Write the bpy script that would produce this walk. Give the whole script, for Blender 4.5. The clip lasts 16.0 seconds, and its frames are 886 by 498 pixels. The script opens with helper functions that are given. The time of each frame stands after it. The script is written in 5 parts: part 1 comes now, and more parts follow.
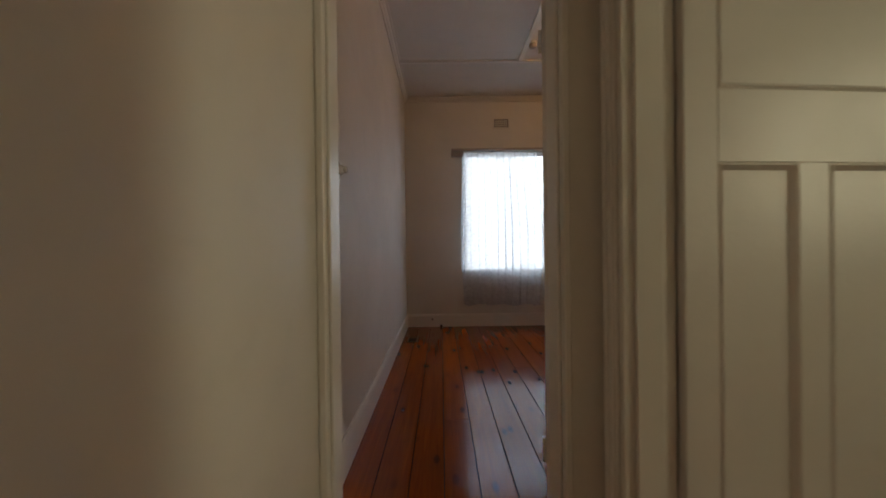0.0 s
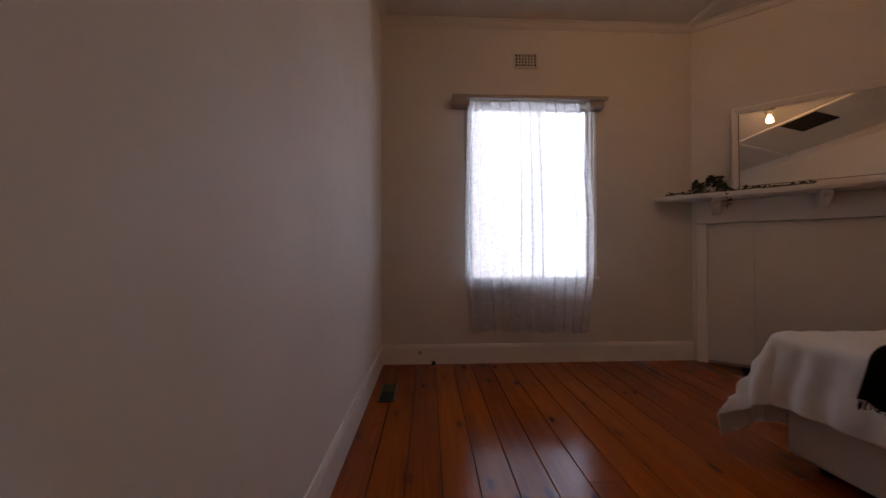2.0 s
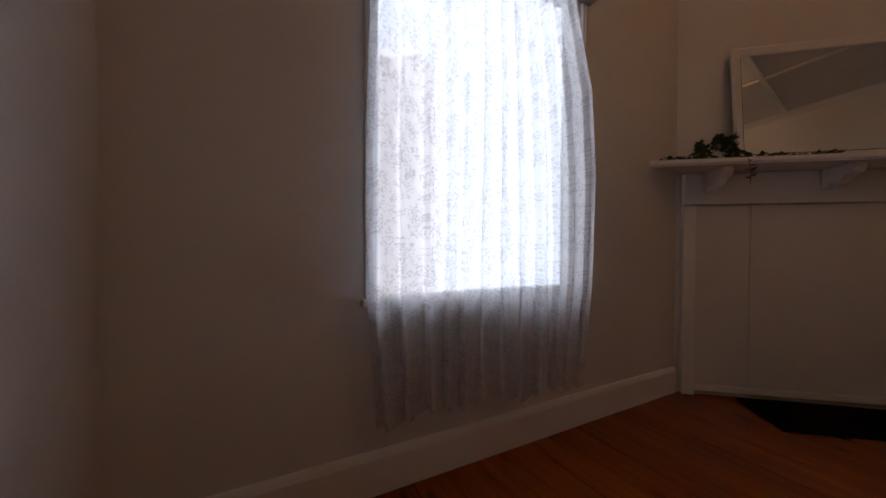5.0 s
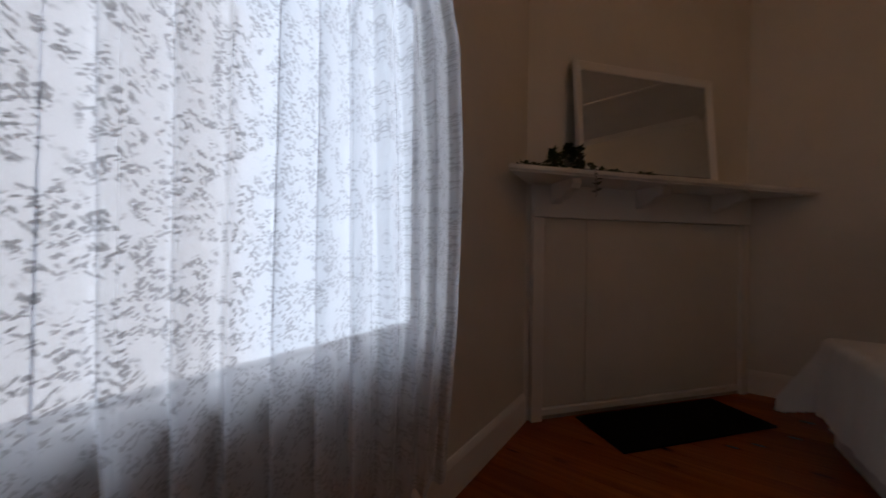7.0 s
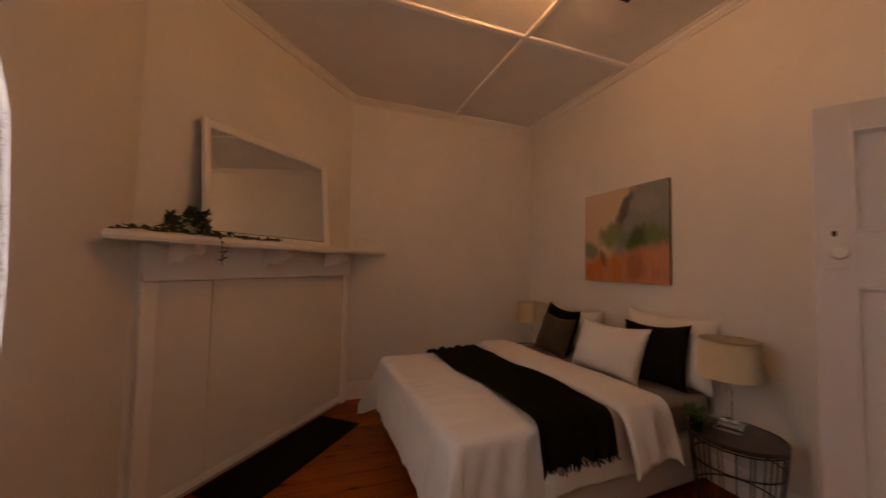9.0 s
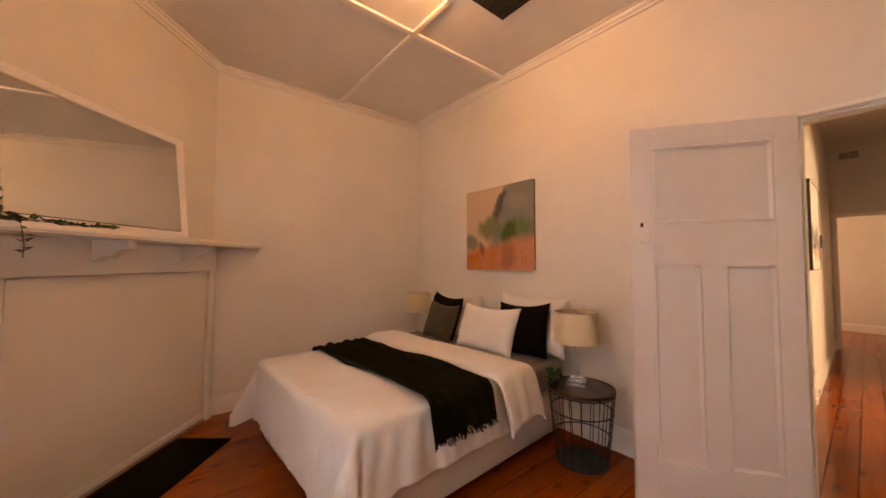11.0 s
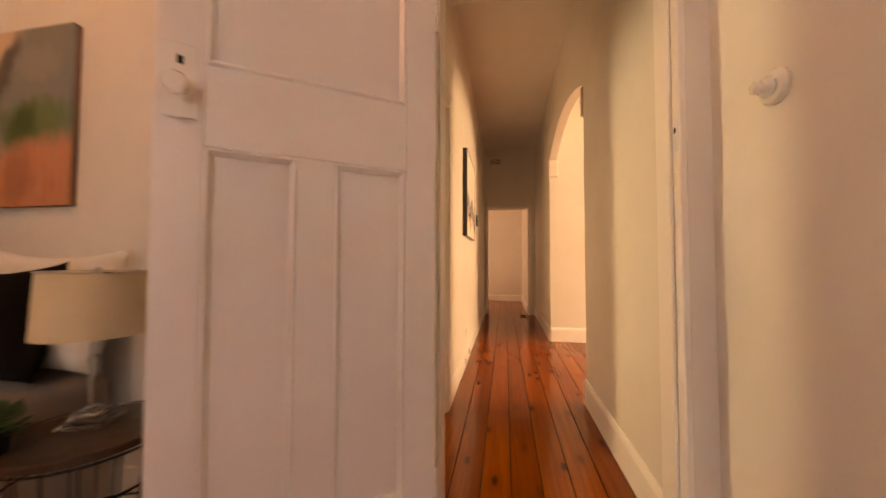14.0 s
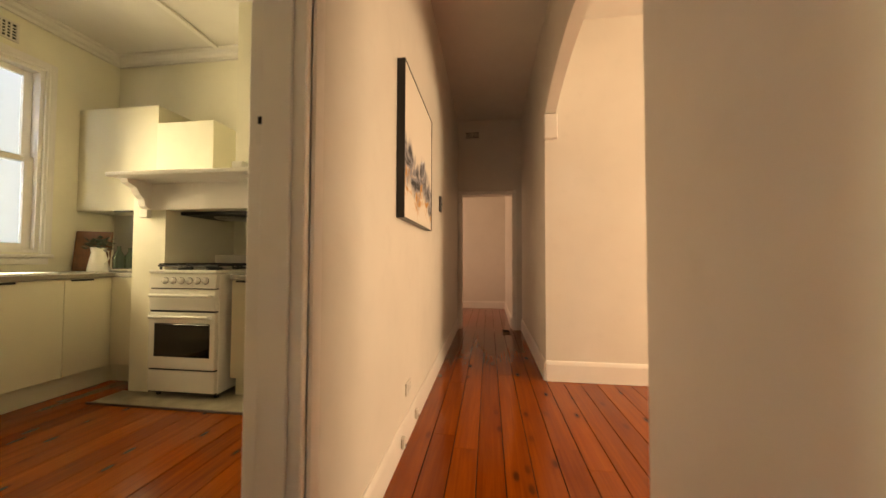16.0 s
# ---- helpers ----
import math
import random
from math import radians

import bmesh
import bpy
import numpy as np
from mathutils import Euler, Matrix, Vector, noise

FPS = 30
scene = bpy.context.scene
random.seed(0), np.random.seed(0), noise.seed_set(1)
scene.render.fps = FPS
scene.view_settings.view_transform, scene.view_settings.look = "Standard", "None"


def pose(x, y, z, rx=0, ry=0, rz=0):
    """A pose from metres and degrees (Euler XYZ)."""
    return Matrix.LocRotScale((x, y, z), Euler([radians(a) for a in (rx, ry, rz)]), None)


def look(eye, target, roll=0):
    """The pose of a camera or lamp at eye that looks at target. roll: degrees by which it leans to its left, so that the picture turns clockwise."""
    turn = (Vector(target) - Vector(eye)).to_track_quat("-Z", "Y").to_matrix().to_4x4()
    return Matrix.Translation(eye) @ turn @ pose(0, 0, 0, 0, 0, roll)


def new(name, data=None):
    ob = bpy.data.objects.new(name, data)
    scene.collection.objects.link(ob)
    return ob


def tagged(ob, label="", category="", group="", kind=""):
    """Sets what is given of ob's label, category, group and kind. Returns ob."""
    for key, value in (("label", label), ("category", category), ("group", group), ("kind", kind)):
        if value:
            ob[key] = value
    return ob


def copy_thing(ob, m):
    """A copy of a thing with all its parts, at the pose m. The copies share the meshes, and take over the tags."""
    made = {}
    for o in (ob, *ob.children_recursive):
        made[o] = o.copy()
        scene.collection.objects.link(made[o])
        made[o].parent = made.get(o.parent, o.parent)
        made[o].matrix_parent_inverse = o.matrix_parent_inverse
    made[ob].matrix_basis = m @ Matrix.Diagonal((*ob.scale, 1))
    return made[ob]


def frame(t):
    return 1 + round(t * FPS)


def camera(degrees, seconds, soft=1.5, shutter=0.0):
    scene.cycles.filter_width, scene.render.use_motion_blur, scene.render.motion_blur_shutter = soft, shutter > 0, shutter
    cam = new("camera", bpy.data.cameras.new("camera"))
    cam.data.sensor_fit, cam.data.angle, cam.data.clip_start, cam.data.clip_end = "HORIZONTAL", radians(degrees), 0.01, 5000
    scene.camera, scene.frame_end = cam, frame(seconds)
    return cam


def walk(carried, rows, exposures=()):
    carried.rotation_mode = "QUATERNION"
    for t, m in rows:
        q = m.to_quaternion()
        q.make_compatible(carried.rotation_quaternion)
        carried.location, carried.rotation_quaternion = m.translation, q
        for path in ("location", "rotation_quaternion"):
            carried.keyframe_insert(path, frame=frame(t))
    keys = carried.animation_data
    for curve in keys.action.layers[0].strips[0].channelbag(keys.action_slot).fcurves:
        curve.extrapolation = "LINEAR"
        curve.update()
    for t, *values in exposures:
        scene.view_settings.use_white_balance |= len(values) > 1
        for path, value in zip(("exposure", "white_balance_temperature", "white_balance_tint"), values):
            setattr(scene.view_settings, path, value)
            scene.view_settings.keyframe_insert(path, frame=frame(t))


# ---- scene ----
cam = camera(104.6, 16.0, shutter=0.5)
PATH = [
    (0, (0.095, -0.06, 1.056), (0.105, 1.94, 1.049), -0.7),
    (0.5, (0.086, 0.325, 1.054), (0.065, 2.325, 1.041), -0.2),
    (1, (0.094, 0.73, 1.027), (0.137, 2.729, 1.022), -0.3),
    (1.5, (0.072, 1.125, 1.045), (0.082, 3.125, 1.036), -0.4),
    (2, (0.04, 1.49, 0.983), (0.124, 3.489, 1.004), -0.1),
    (2.5, (0.011, 1.801, 0.965), (0.128, 3.798, 0.981), -0.2),
    (3, (-0.014, 2.13, 0.939), (0.099, 4.126, 0.973), -0.1),
    (3.5, (-0.029, 2.396, 0.96), (0.226, 4.38, 0.977), 0.1),
    (3.7, (-0.032, 2.497, 0.968), (0.296, 4.47, 0.975), 0.1),
    (5.8, (0.172, 3.57, 0.967), (1.285, 5.231, 0.945), 0.5),
    (6, (0.223, 3.615, 0.968), (1.332, 5.279, 0.954), 0.6),
    (6.5, (0.335, 3.735, 1.006), (1.786, 5.111, 0.976), 1.0),
    (7, (0.47, 3.752, 1.04), (2.107, 4.901, 1.036), 0.8),
    (7.5, (0.455, 3.755, 1.1), (2.346, 4.405, 1.116), 0.9),
    (8, (0.364, 3.71, 1.224), (2.36, 3.628, 1.305), 1.3),
    (8.5, (0.322, 3.648, 1.307), (2.282, 3.263, 1.405), 0.8),
    (9, (0.289, 3.64, 1.35), (2.169, 2.964, 1.445), 1.1),
    (9.2, (0.289, 3.655, 1.352), (2.127, 2.873, 1.458), 0.8),
    (11.3, (0.292, 3.683, 1.278), (1.799, 2.372, 1.352), 0.0),
    (11.5, (0.282, 3.645, 1.234), (1.753, 2.291, 1.307), 0.0),
    (12, (0.242, 3.509, 1.12), (1.59, 2.034, 1.19), -0.1),
    (12.5, (0.256, 3.357, 1.063), (1.396, 1.715, 1.126), 0.0),
    (13, (0.316, 3.053, 1.044), (1.062, 1.199, 1.111), 0.0),
    (13.5, (0.285, 2.725, 1.02), (0.79, 0.791, 1.087), -0.1),
    (14, (0.255, 2.386, 1.002), (0.609, 0.419, 1.071), 0.1),
    (14.5, (0.19, 2.059, 0.995), (0.458, 0.078, 1.066), 0.0),
    (15, (0.115, 1.651, 1.0), (0.389, -0.329, 1.065), 0.1),
    (15.5, (0.138, 1.258, 1.022), (0.347, -0.73, 1.087), 0.3),
    (16, (0.172, 0.929, 1.022), (0.437, -1.053, 1.085), 0.2),
]
EXPOSURES = [(0, -1.62, 6500, 8), (0.5, -1.82, 6500, 14), (1.0, -1.68, 6600, 19), (3.5, -1.76, 6650, 21), (6, -2.35, 6700, 17), (7, -2.58, 6500, 16), (7.6, -2.8, 6600, 16), (8.1, -2.9, 6500, 18), (8.5, -2.32, 6900, 25), (9, -1.15, 9200, 29), (11.5, 0.15, 9200, 27), (12.5, 0.15, 9400, 27), (14, 0.02, 10300, 29), (15, -0.14, 9800, 25), (16, -0.32, 8000, 17)]
walk(cam, [(t, look(eye, target, roll)) for t, eye, target, roll in PATH], EXPOSURES)

# ---- light: an overcast-bright day outside, one bare bulb inside ----
world = bpy.data.worlds.new("sky")
scene.world = world
world.use_nodes = True
wn = world.node_tree.nodes
sky = wn.new("ShaderNodeTexSky")
sky.sky_type, sky.sun_disc = "NISHITA", False
sky.sun_elevation, sky.sun_rotation = radians(48), radians(200)
world.node_tree.links.new(sky.outputs[0], wn["Background"].inputs[0])
wn["Background"].inputs[1].default_value = 0.08
sun = new("sun", bpy.data.lights.new("sun", "SUN"))
sun.data.energy, sun.data.angle, sun.data.color = 3.0, radians(0.5), (1.0, 0.95, 0.88)
sun.matrix_world = look((0, 0, 10), (0.25, 0.68, 10 - 0.8))


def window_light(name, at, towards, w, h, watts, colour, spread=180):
    """An area lamp in an opening: the sky's light in a window, and the back hall's added fill."""
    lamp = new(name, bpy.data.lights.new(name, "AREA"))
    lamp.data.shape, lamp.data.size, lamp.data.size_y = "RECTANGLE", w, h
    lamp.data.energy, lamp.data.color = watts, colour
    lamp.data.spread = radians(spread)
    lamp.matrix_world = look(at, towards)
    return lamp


BULB_GLOW = 700.0
window_light("daylight_kitchen", (4.13, -0.86, 1.86), (0, -0.6, 1.3), 0.6, 1.5, 54, (1.0, 0.91, 0.58), 125)
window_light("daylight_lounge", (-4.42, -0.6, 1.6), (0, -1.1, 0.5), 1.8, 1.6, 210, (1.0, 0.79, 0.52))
# Added warm fill lamp out of view; brightens the hall's far end.
window_light("daylight_back_hall", (2.42, -5.3, 1.6), (0, -5.4, 1.3), 0.9, 1.3, 30, (1.0, 0.66, 0.43))

# ---- materials ----


class Nodes:
    """Short ways to wire a node material."""

    def __init__(self, name):
        self.mat = bpy.data.materials.new(name)
        self.mat.use_nodes = True
        self.tree = self.mat.node_tree
        self.bsdf = self.tree.nodes["Principled BSDF"]
        self.out = self.tree.nodes["Material Output"]

    def put(self, socket, value):
        if hasattr(value, "is_output"):
            self.tree.links.new(value, socket)
        elif isinstance(value, (tuple, list)) and len(value) == 3 and len(socket.default_value) == 4:
            socket.default_value = (*value, 1)
        else:
            socket.default_value = value

    def node(self, kind, **inputs):
        n = self.tree.nodes.new("ShaderNode" + kind)
        for key, value in inputs.items():
            self.put(n.inputs[int(key[1:]) if key[0] == "i" and key[1:].isdigit() else key.replace("_", " ")], value)
        return n

    def coords(self, scale=(1, 1, 1), rot=(0, 0, 0), which="Object"):
        c = self.node("TexCoord")
        m = self.node("Mapping", Vector=c.outputs[which])
        m.inputs["Scale"].default_value = scale
        m.inputs["Rotation"].default_value = rot
        return m.outputs[0]

    def noise(self, vec, scale, detail=4.0, rough=0.55, distort=0.0):
        return self.node("TexNoise", Vector=vec, Scale=scale, Detail=detail, Roughness=rough, Distortion=distort).outputs[0]

    def ramp(self, fac, *stops):
        r = self.node("ValToRGB", Fac=fac)
        els = r.color_ramp.elements
        while len(els) < len(stops):
            els.new(0.5)
        for e, (p, c) in zip(els, stops):
            e.position = p
            e.color = (c, c, c, 1) if isinstance(c, (int, float)) else (*c, 1)
        return r.outputs[0]

    def mix(self, fac, a, b, blend="MIX"):
        m = self.tree.nodes.new("ShaderNodeMix")
        m.data_type, m.blend_type = "RGBA", blend
        self.put(m.inputs[0], fac)
        self.put(m.inputs[6], a)
        self.put(m.inputs[7], b)
        return m.outputs[2]

    def math(self, op, a, b=0.0):
        m = self.tree.nodes.new("ShaderNodeMath")
        m.operation = op
        self.put(m.inputs[0], a)
        self.put(m.inputs[1], b)
        return m.outputs[0]

    def bump(self, height, strength=0.2, dist=0.01):
        b = self.node("Bump", Height=height, Strength=strength, Distance=dist)
        self.tree.links.new(b.outputs[0], self.bsdf.inputs["Normal"])

    def set(self, **inputs):
        for key, value in inputs.items():
            self.put(self.bsdf.inputs[key.replace("_", " ")], value)
        return self.mat


def paint(name, colour, rough=0.5, fine=60.0, relief=0.12, stain=0.10, coat=0.0):
    """Painted plaster or wood: brush or roller grain, faint blotches and scuffs."""
    n = Nodes(name)
    v = n.coords()
    big = n.noise(v, 1.3, 3)
    mid = n.noise(v, 9.0, 5)
    small = n.noise(v, fine, 4)
    dark = tuple(c * (1 - 2.2 * stain) for c in colour)
    c = n.mix(n.ramp(big, (0.35, 0), (0.75, 1)), colour, dark)
    c = n.mix(n.math("MULTIPLY", n.ramp(mid, (0.55, 0), (0.8, 1)), 0.35), c, tuple(x * 0.86 for x in colour))
    n.bump(n.math("ADD", n.math("MULTIPLY", mid, 0.6), small), relief, 0.004)
    r = n.ramp(mid, (0.2, rough * 0.85), (0.9, min(1, rough * 1.2)))
    return n.set(Base_Color=c, Roughness=r, Coat_Weight=coat, Coat_Roughness=0.25)


def cloth(name, colour, weave=420.0, rough=0.95, relief=0.35, vary=0.15, sheen=0.2, crease=0.0, depth=0.006):
    n = Nodes(name)
    v = n.coords()
    w = n.noise(v, weave, 2)
    b = n.noise(v, 6.0, 4)
    c = n.mix(n.ramp(b, (0.3, 0), (0.75, 1)), colour, tuple(x * (1 - vary) for x in colour))
    c = n.mix(n.math("MULTIPLY", w, 0.3), c, tuple(x * 0.7 for x in colour))
    h = w
    if crease:
        h = n.math("ADD", n.math("MULTIPLY", n.noise(v, 11.0, 5, 0.6, 0.8), crease), w)
    n.bump(h, relief, depth)
    return n.set(Base_Color=c, Roughness=rough, Sheen_Weight=sheen, Specular_IOR_Level=0.06)


def plain(name, colour, rough=0.4, metal=0.0, vary=0.12, scale=14.0, coat=0.0):
    n = Nodes(name)
    v = n.coords()
    b = n.noise(v, scale, 5)
    c = n.mix(n.ramp(b, (0.3, 0), (0.8, 1)), colour, tuple(x * (1 - vary) for x in colour))
    n.bump(n.noise(v, scale * 9, 3), 0.06, 0.003)
    return n.set(Base_Color=c, Roughness=n.ramp(b, (0.2, rough * 0.8), (0.9, min(1, rough * 1.25))), Metallic=metal, Coat_Weight=coat)


def boards(name, light, dark, knot, rough=0.20):
    """Varnished pine boards that run along y: grain, knots, board-to-board tone, worn gloss."""
    n = Nodes(name)
    info = n.node("ObjectInfo")
    shift = n.node("CombineXYZ", X=n.math("MULTIPLY", info.outputs["Random"], 37.0), Y=n.math("MULTIPLY", info.outputs["Random"], 91.0))
    base = n.node("TexCoord").outputs["Object"]
    v = n.node("VectorMath", i0=base, i1=shift.outputs[0]).outputs[0]

    def mapped(s):
        m = n.node("Mapping", Vector=v)
        m.inputs["Scale"].default_value = s
        return m.outputs[0]
    grain = n.noise(mapped((38, 1.3, 38)), 1.0, 6, 0.6, 1.2)
    streak = n.noise(mapped((9, 0.35, 9)), 1.0, 4, 0.6, 0.6)
    blot = n.noise(mapped((2.2, 0.9, 2.2)), 1.0, 4)
    vor = n.node("TexVoronoi", Vector=mapped((5.2, 2.1, 0.01)), Scale=1.0, Randomness=1.0)
    vor.voronoi_dimensions = "2D"
    kn = n.ramp(vor.outputs["Distance"], (0.0, 1), (0.055, 0.8), (0.10, 0))
    halo = n.ramp(vor.outputs["Distance"], (0.04, 1), (0.26, 0))
    tone = n.math("ADD", n.math("MULTIPLY", info.outputs["Random"], 0.24), n.math("MULTIPLY", grain, 0.65))
    c = n.mix(n.ramp(tone, (0.2, 0), (0.68, 1)), light, dark)
    c = n.mix(n.math("MULTIPLY", n.ramp(streak, (0.4, 0), (0.75, 1)), 0.55), c, dark)
    c = n.mix(n.math("MULTIPLY", halo, 0.35), c, dark)
    c = n.mix(n.math("MULTIPLY", kn, n.ramp(blot, (0.40, 0), (0.56, 0.9))), c, knot)
    n.bump(n.math("ADD", n.math("MULTIPLY", grain, 0.3), n.math("MULTIPLY", blot, 0.5)), 0.05, 0.003)
    r = n.ramp(n.math("ADD", n.math("MULTIPLY", blot, 0.7), n.math("MULTIPLY", streak, 0.3)), (0.3, rough * 0.75), (0.7, rough * 1.7))
    return n.set(Base_Color=c, Roughness=r, Specular_IOR_Level=0.28)


def lace(name):
    """Sheer net with woven sprigs: open net lets light straight through, the sprigs scatter it."""
    n = Nodes(name)
    v = n.coords((1, 0.0, 1))
    warp = n.node("TexNoise", Vector=v, Scale=16.0, Detail=2.0).outputs[1]
    vw = n.mix(0.028, v, warp, "ADD")

    def mapped(s, rot):
        turned = n.node("Mapping", Vector=vw)
        turned.inputs["Rotation"].default_value = rot
        m = n.node("Mapping", Vector=turned.outputs[0])
        m.inputs["Scale"].default_value = s
        return m.outputs[0]
    a = n.node("TexVoronoi", Vector=mapped((58, 1, 140), (0, 0.45, 0)), Scale=1.0, Randomness=0.9).outputs["Distance"]
    b = n.node("TexVoronoi", Vector=mapped((62, 1, 150), (0, -0.7, 0)), Scale=1.0, Randomness=0.9).outputs["Distance"]
    leaf = n.math("MAXIMUM", n.ramp(a, (0.34, 1), (0.42, 0)), n.ramp(b, (0.33, 1), (0.41, 0)))
    clump = n.ramp(n.noise(v, 19.0, 2), (0.43, 0), (0.49, 1))
    motif = n.math("MULTIPLY", leaf, clump)
    weave = n.noise(n.coords((1, 0, 3)), 700.0, 1)
    opening = n.math("MULTIPLY", n.math("SUBTRACT", 0.29, n.math("MULTIPLY", motif, 0.19)), n.ramp(weave, (0.3, 0.8), (0.7, 1)))
    white = n.mix(motif, (0.84, 0.85, 0.88), (0.52, 0.52, 0.54))
    tl = n.node("BsdfTranslucent", Color=white)
    df = n.node("BsdfDiffuse", Color=white)
    body = n.node("MixShader", i0=n.math("ADD", 0.26, n.math("MULTIPLY", motif, 0.34)), i1=tl.outputs[0], i2=df.outputs[0])
    tr = n.node("BsdfTransparent")
    m = n.node("MixShader", i0=opening, i1=body.outputs[0], i2=tr.outputs[0])
    n.tree.links.new(m.outputs[0], n.out.inputs[0])
    return n.mat


def glow(name, colour, strength):
    n = Nodes(name)
    return n.set(Base_Color=colour, Emission_Color=colour, Emission_Strength=strength)


def glass(name, tint=(1, 1, 1), rough=0.0):
    n = Nodes(name)
    return n.set(Base_Color=tint, Roughness=rough, Transmission_Weight=1.0, IOR=1.45)


def backdrop_view(name):
    """Overexposed garden: pale sky above, a pale grey-brown wall of the next house low and to one side."""
    n = Nodes(name)
    v = n.node("TexCoord").outputs["Object"]
    s = n.node("SeparateXYZ", Vector=v)
    soft = n.noise(v, 2.4, 4)
    side = n.ramp(n.math("ADD", n.math("MULTIPLY", s.outputs[0], 0.25), n.math("MULTIPLY", soft, 0.12)), (0.56, 1), (0.68, 0))
    low = n.ramp(n.math("MULTIPLY", n.math("ADD", s.outputs[2], n.math("MULTIPLY", soft, 0.5)), 0.25), (0.90, 1), (0.96, 0))
    c = n.mix(n.math("MULTIPLY", side, low), (0.71, 0.85, 1.0), (0.25, 0.26, 0.27))
    return n.set(Base_Color=(0, 0, 0), Emission_Color=c, Emission_Strength=30.0, Specular_IOR_Level=0.0)


def canvas_art(name):
    """An abstract: cream sky, a grey-blue storm, dark slate and green trees, orange and salmon ground."""
    n = Nodes(name)
    s = n.node("SeparateXYZ", Vector=n.node("TexCoord").outputs["Object"])
    brush = n.noise(n.coords((11, 1, 2.6)), 1.0, 6, 0.65, 0.8)
    broad = n.noise(n.coords((4, 1, 4)), 1.0, 4)
    fine = n.noise(n.coords((70, 1, 8)), 1.0, 4)
    sway = n.math("MULTIPLY", n.math("SUBTRACT", broad, 0.5), 0.45)
    p = n.math("ADD", n.math("MULTIPLY", s.outputs[0], -2.4), sway)
    q = n.math("ADD", n.math("MULTIPLY", s.outputs[2], 2.5), n.math("MULTIPLY", n.math("SUBTRACT", brush, 0.5), 0.55))

    def dab(c, colour, cp, cq, rp, rq, lean=0.0, most=0.9):
        u = n.math("ADD", n.math("SUBTRACT", p, cp), n.math("MULTIPLY", n.math("SUBTRACT", q, cq), -lean))
        d = n.math("ADD", n.math("POWER", n.math("ABSOLUTE", n.math("DIVIDE", u, rp)), 2.0),
                   n.math("POWER", n.math("ABSOLUTE", n.math("DIVIDE", n.math("SUBTRACT", q, cq), rq)), 2.0))
        return n.mix(n.ramp(d, (0.25, most), (1.0, 0)), c, colour)
    edge = n.math("SUBTRACT", p, n.math("MULTIPLY", n.math("SUBTRACT", q, 0.3), 0.35))
    c = n.mix(n.ramp(n.math("ADD", n.math("MULTIPLY", edge, 0.5), 0.5), (0.46, 0), (0.58, 1)), (0.58, 0.42, 0.29), (0.20, 0.21, 0.20))
    c = dab(c, (0.27, 0.27, 0.25), 0.55, 0.60, 0.35, 0.22, 0.0, 0.6)
    c = dab(c, (0.045, 0.045, 0.05), 0.08, 0.52, 0.17, 0.50, 0.35)
    c = dab(c, (0.13, 0.17, 0.07), -0.25, 0.02, 0.42, 0.34)
    c = dab(c, (0.10, 0.15, 0.05), 0.55, -0.05, 0.58, 0.32)
    c = dab(c, (0.035, 0.075, 0.010), 0.38, -0.10, 0.22, 0.36, 0.1)
    c = dab(c, (0.15, 0.18, 0.13), -0.80, -0.30, 0.30, 0.26, -0.3)
    ground = n.mix(n.ramp(n.math("ADD", n.math("MULTIPLY", p, 0.5), 0.5), (0.45, 0), (0.75, 1)), (0.56, 0.17, 0.022), (0.56, 0.22, 0.11))
    ground = n.mix(n.math("MULTIPLY", n.ramp(brush, (0.45, 0), (0.62, 1)), 0.6), ground, (0.50, 0.27, 0.17))
    ground = n.mix(n.math("MULTIPLY", n.ramp(fine, (0.45, 0), (0.7, 1)), 0.5), ground, (0.34, 0.07, 0.02))
    rise = n.math("SUBTRACT", n.math("MULTIPLY", p, 0.16), q)
    c = n.mix(n.ramp(n.math("MULTIPLY", rise, 0.8), (0.20, 0), (0.38, 1)), c, ground)
    c = dab(c, (0.17, 0.055, 0.035), 0.36, -0.68, 0.24, 0.40, 0.0, 0.45)
    c = dab(c, (0.04, 0.035, 0.03), -0.45, -0.48, 0.09, 0.20, -0.3, 0.6)
    n.bump(n.math("ADD", brush, fine), 0.2, 0.003)
    return n.set(Base_Color=c, Roughness=0.6)


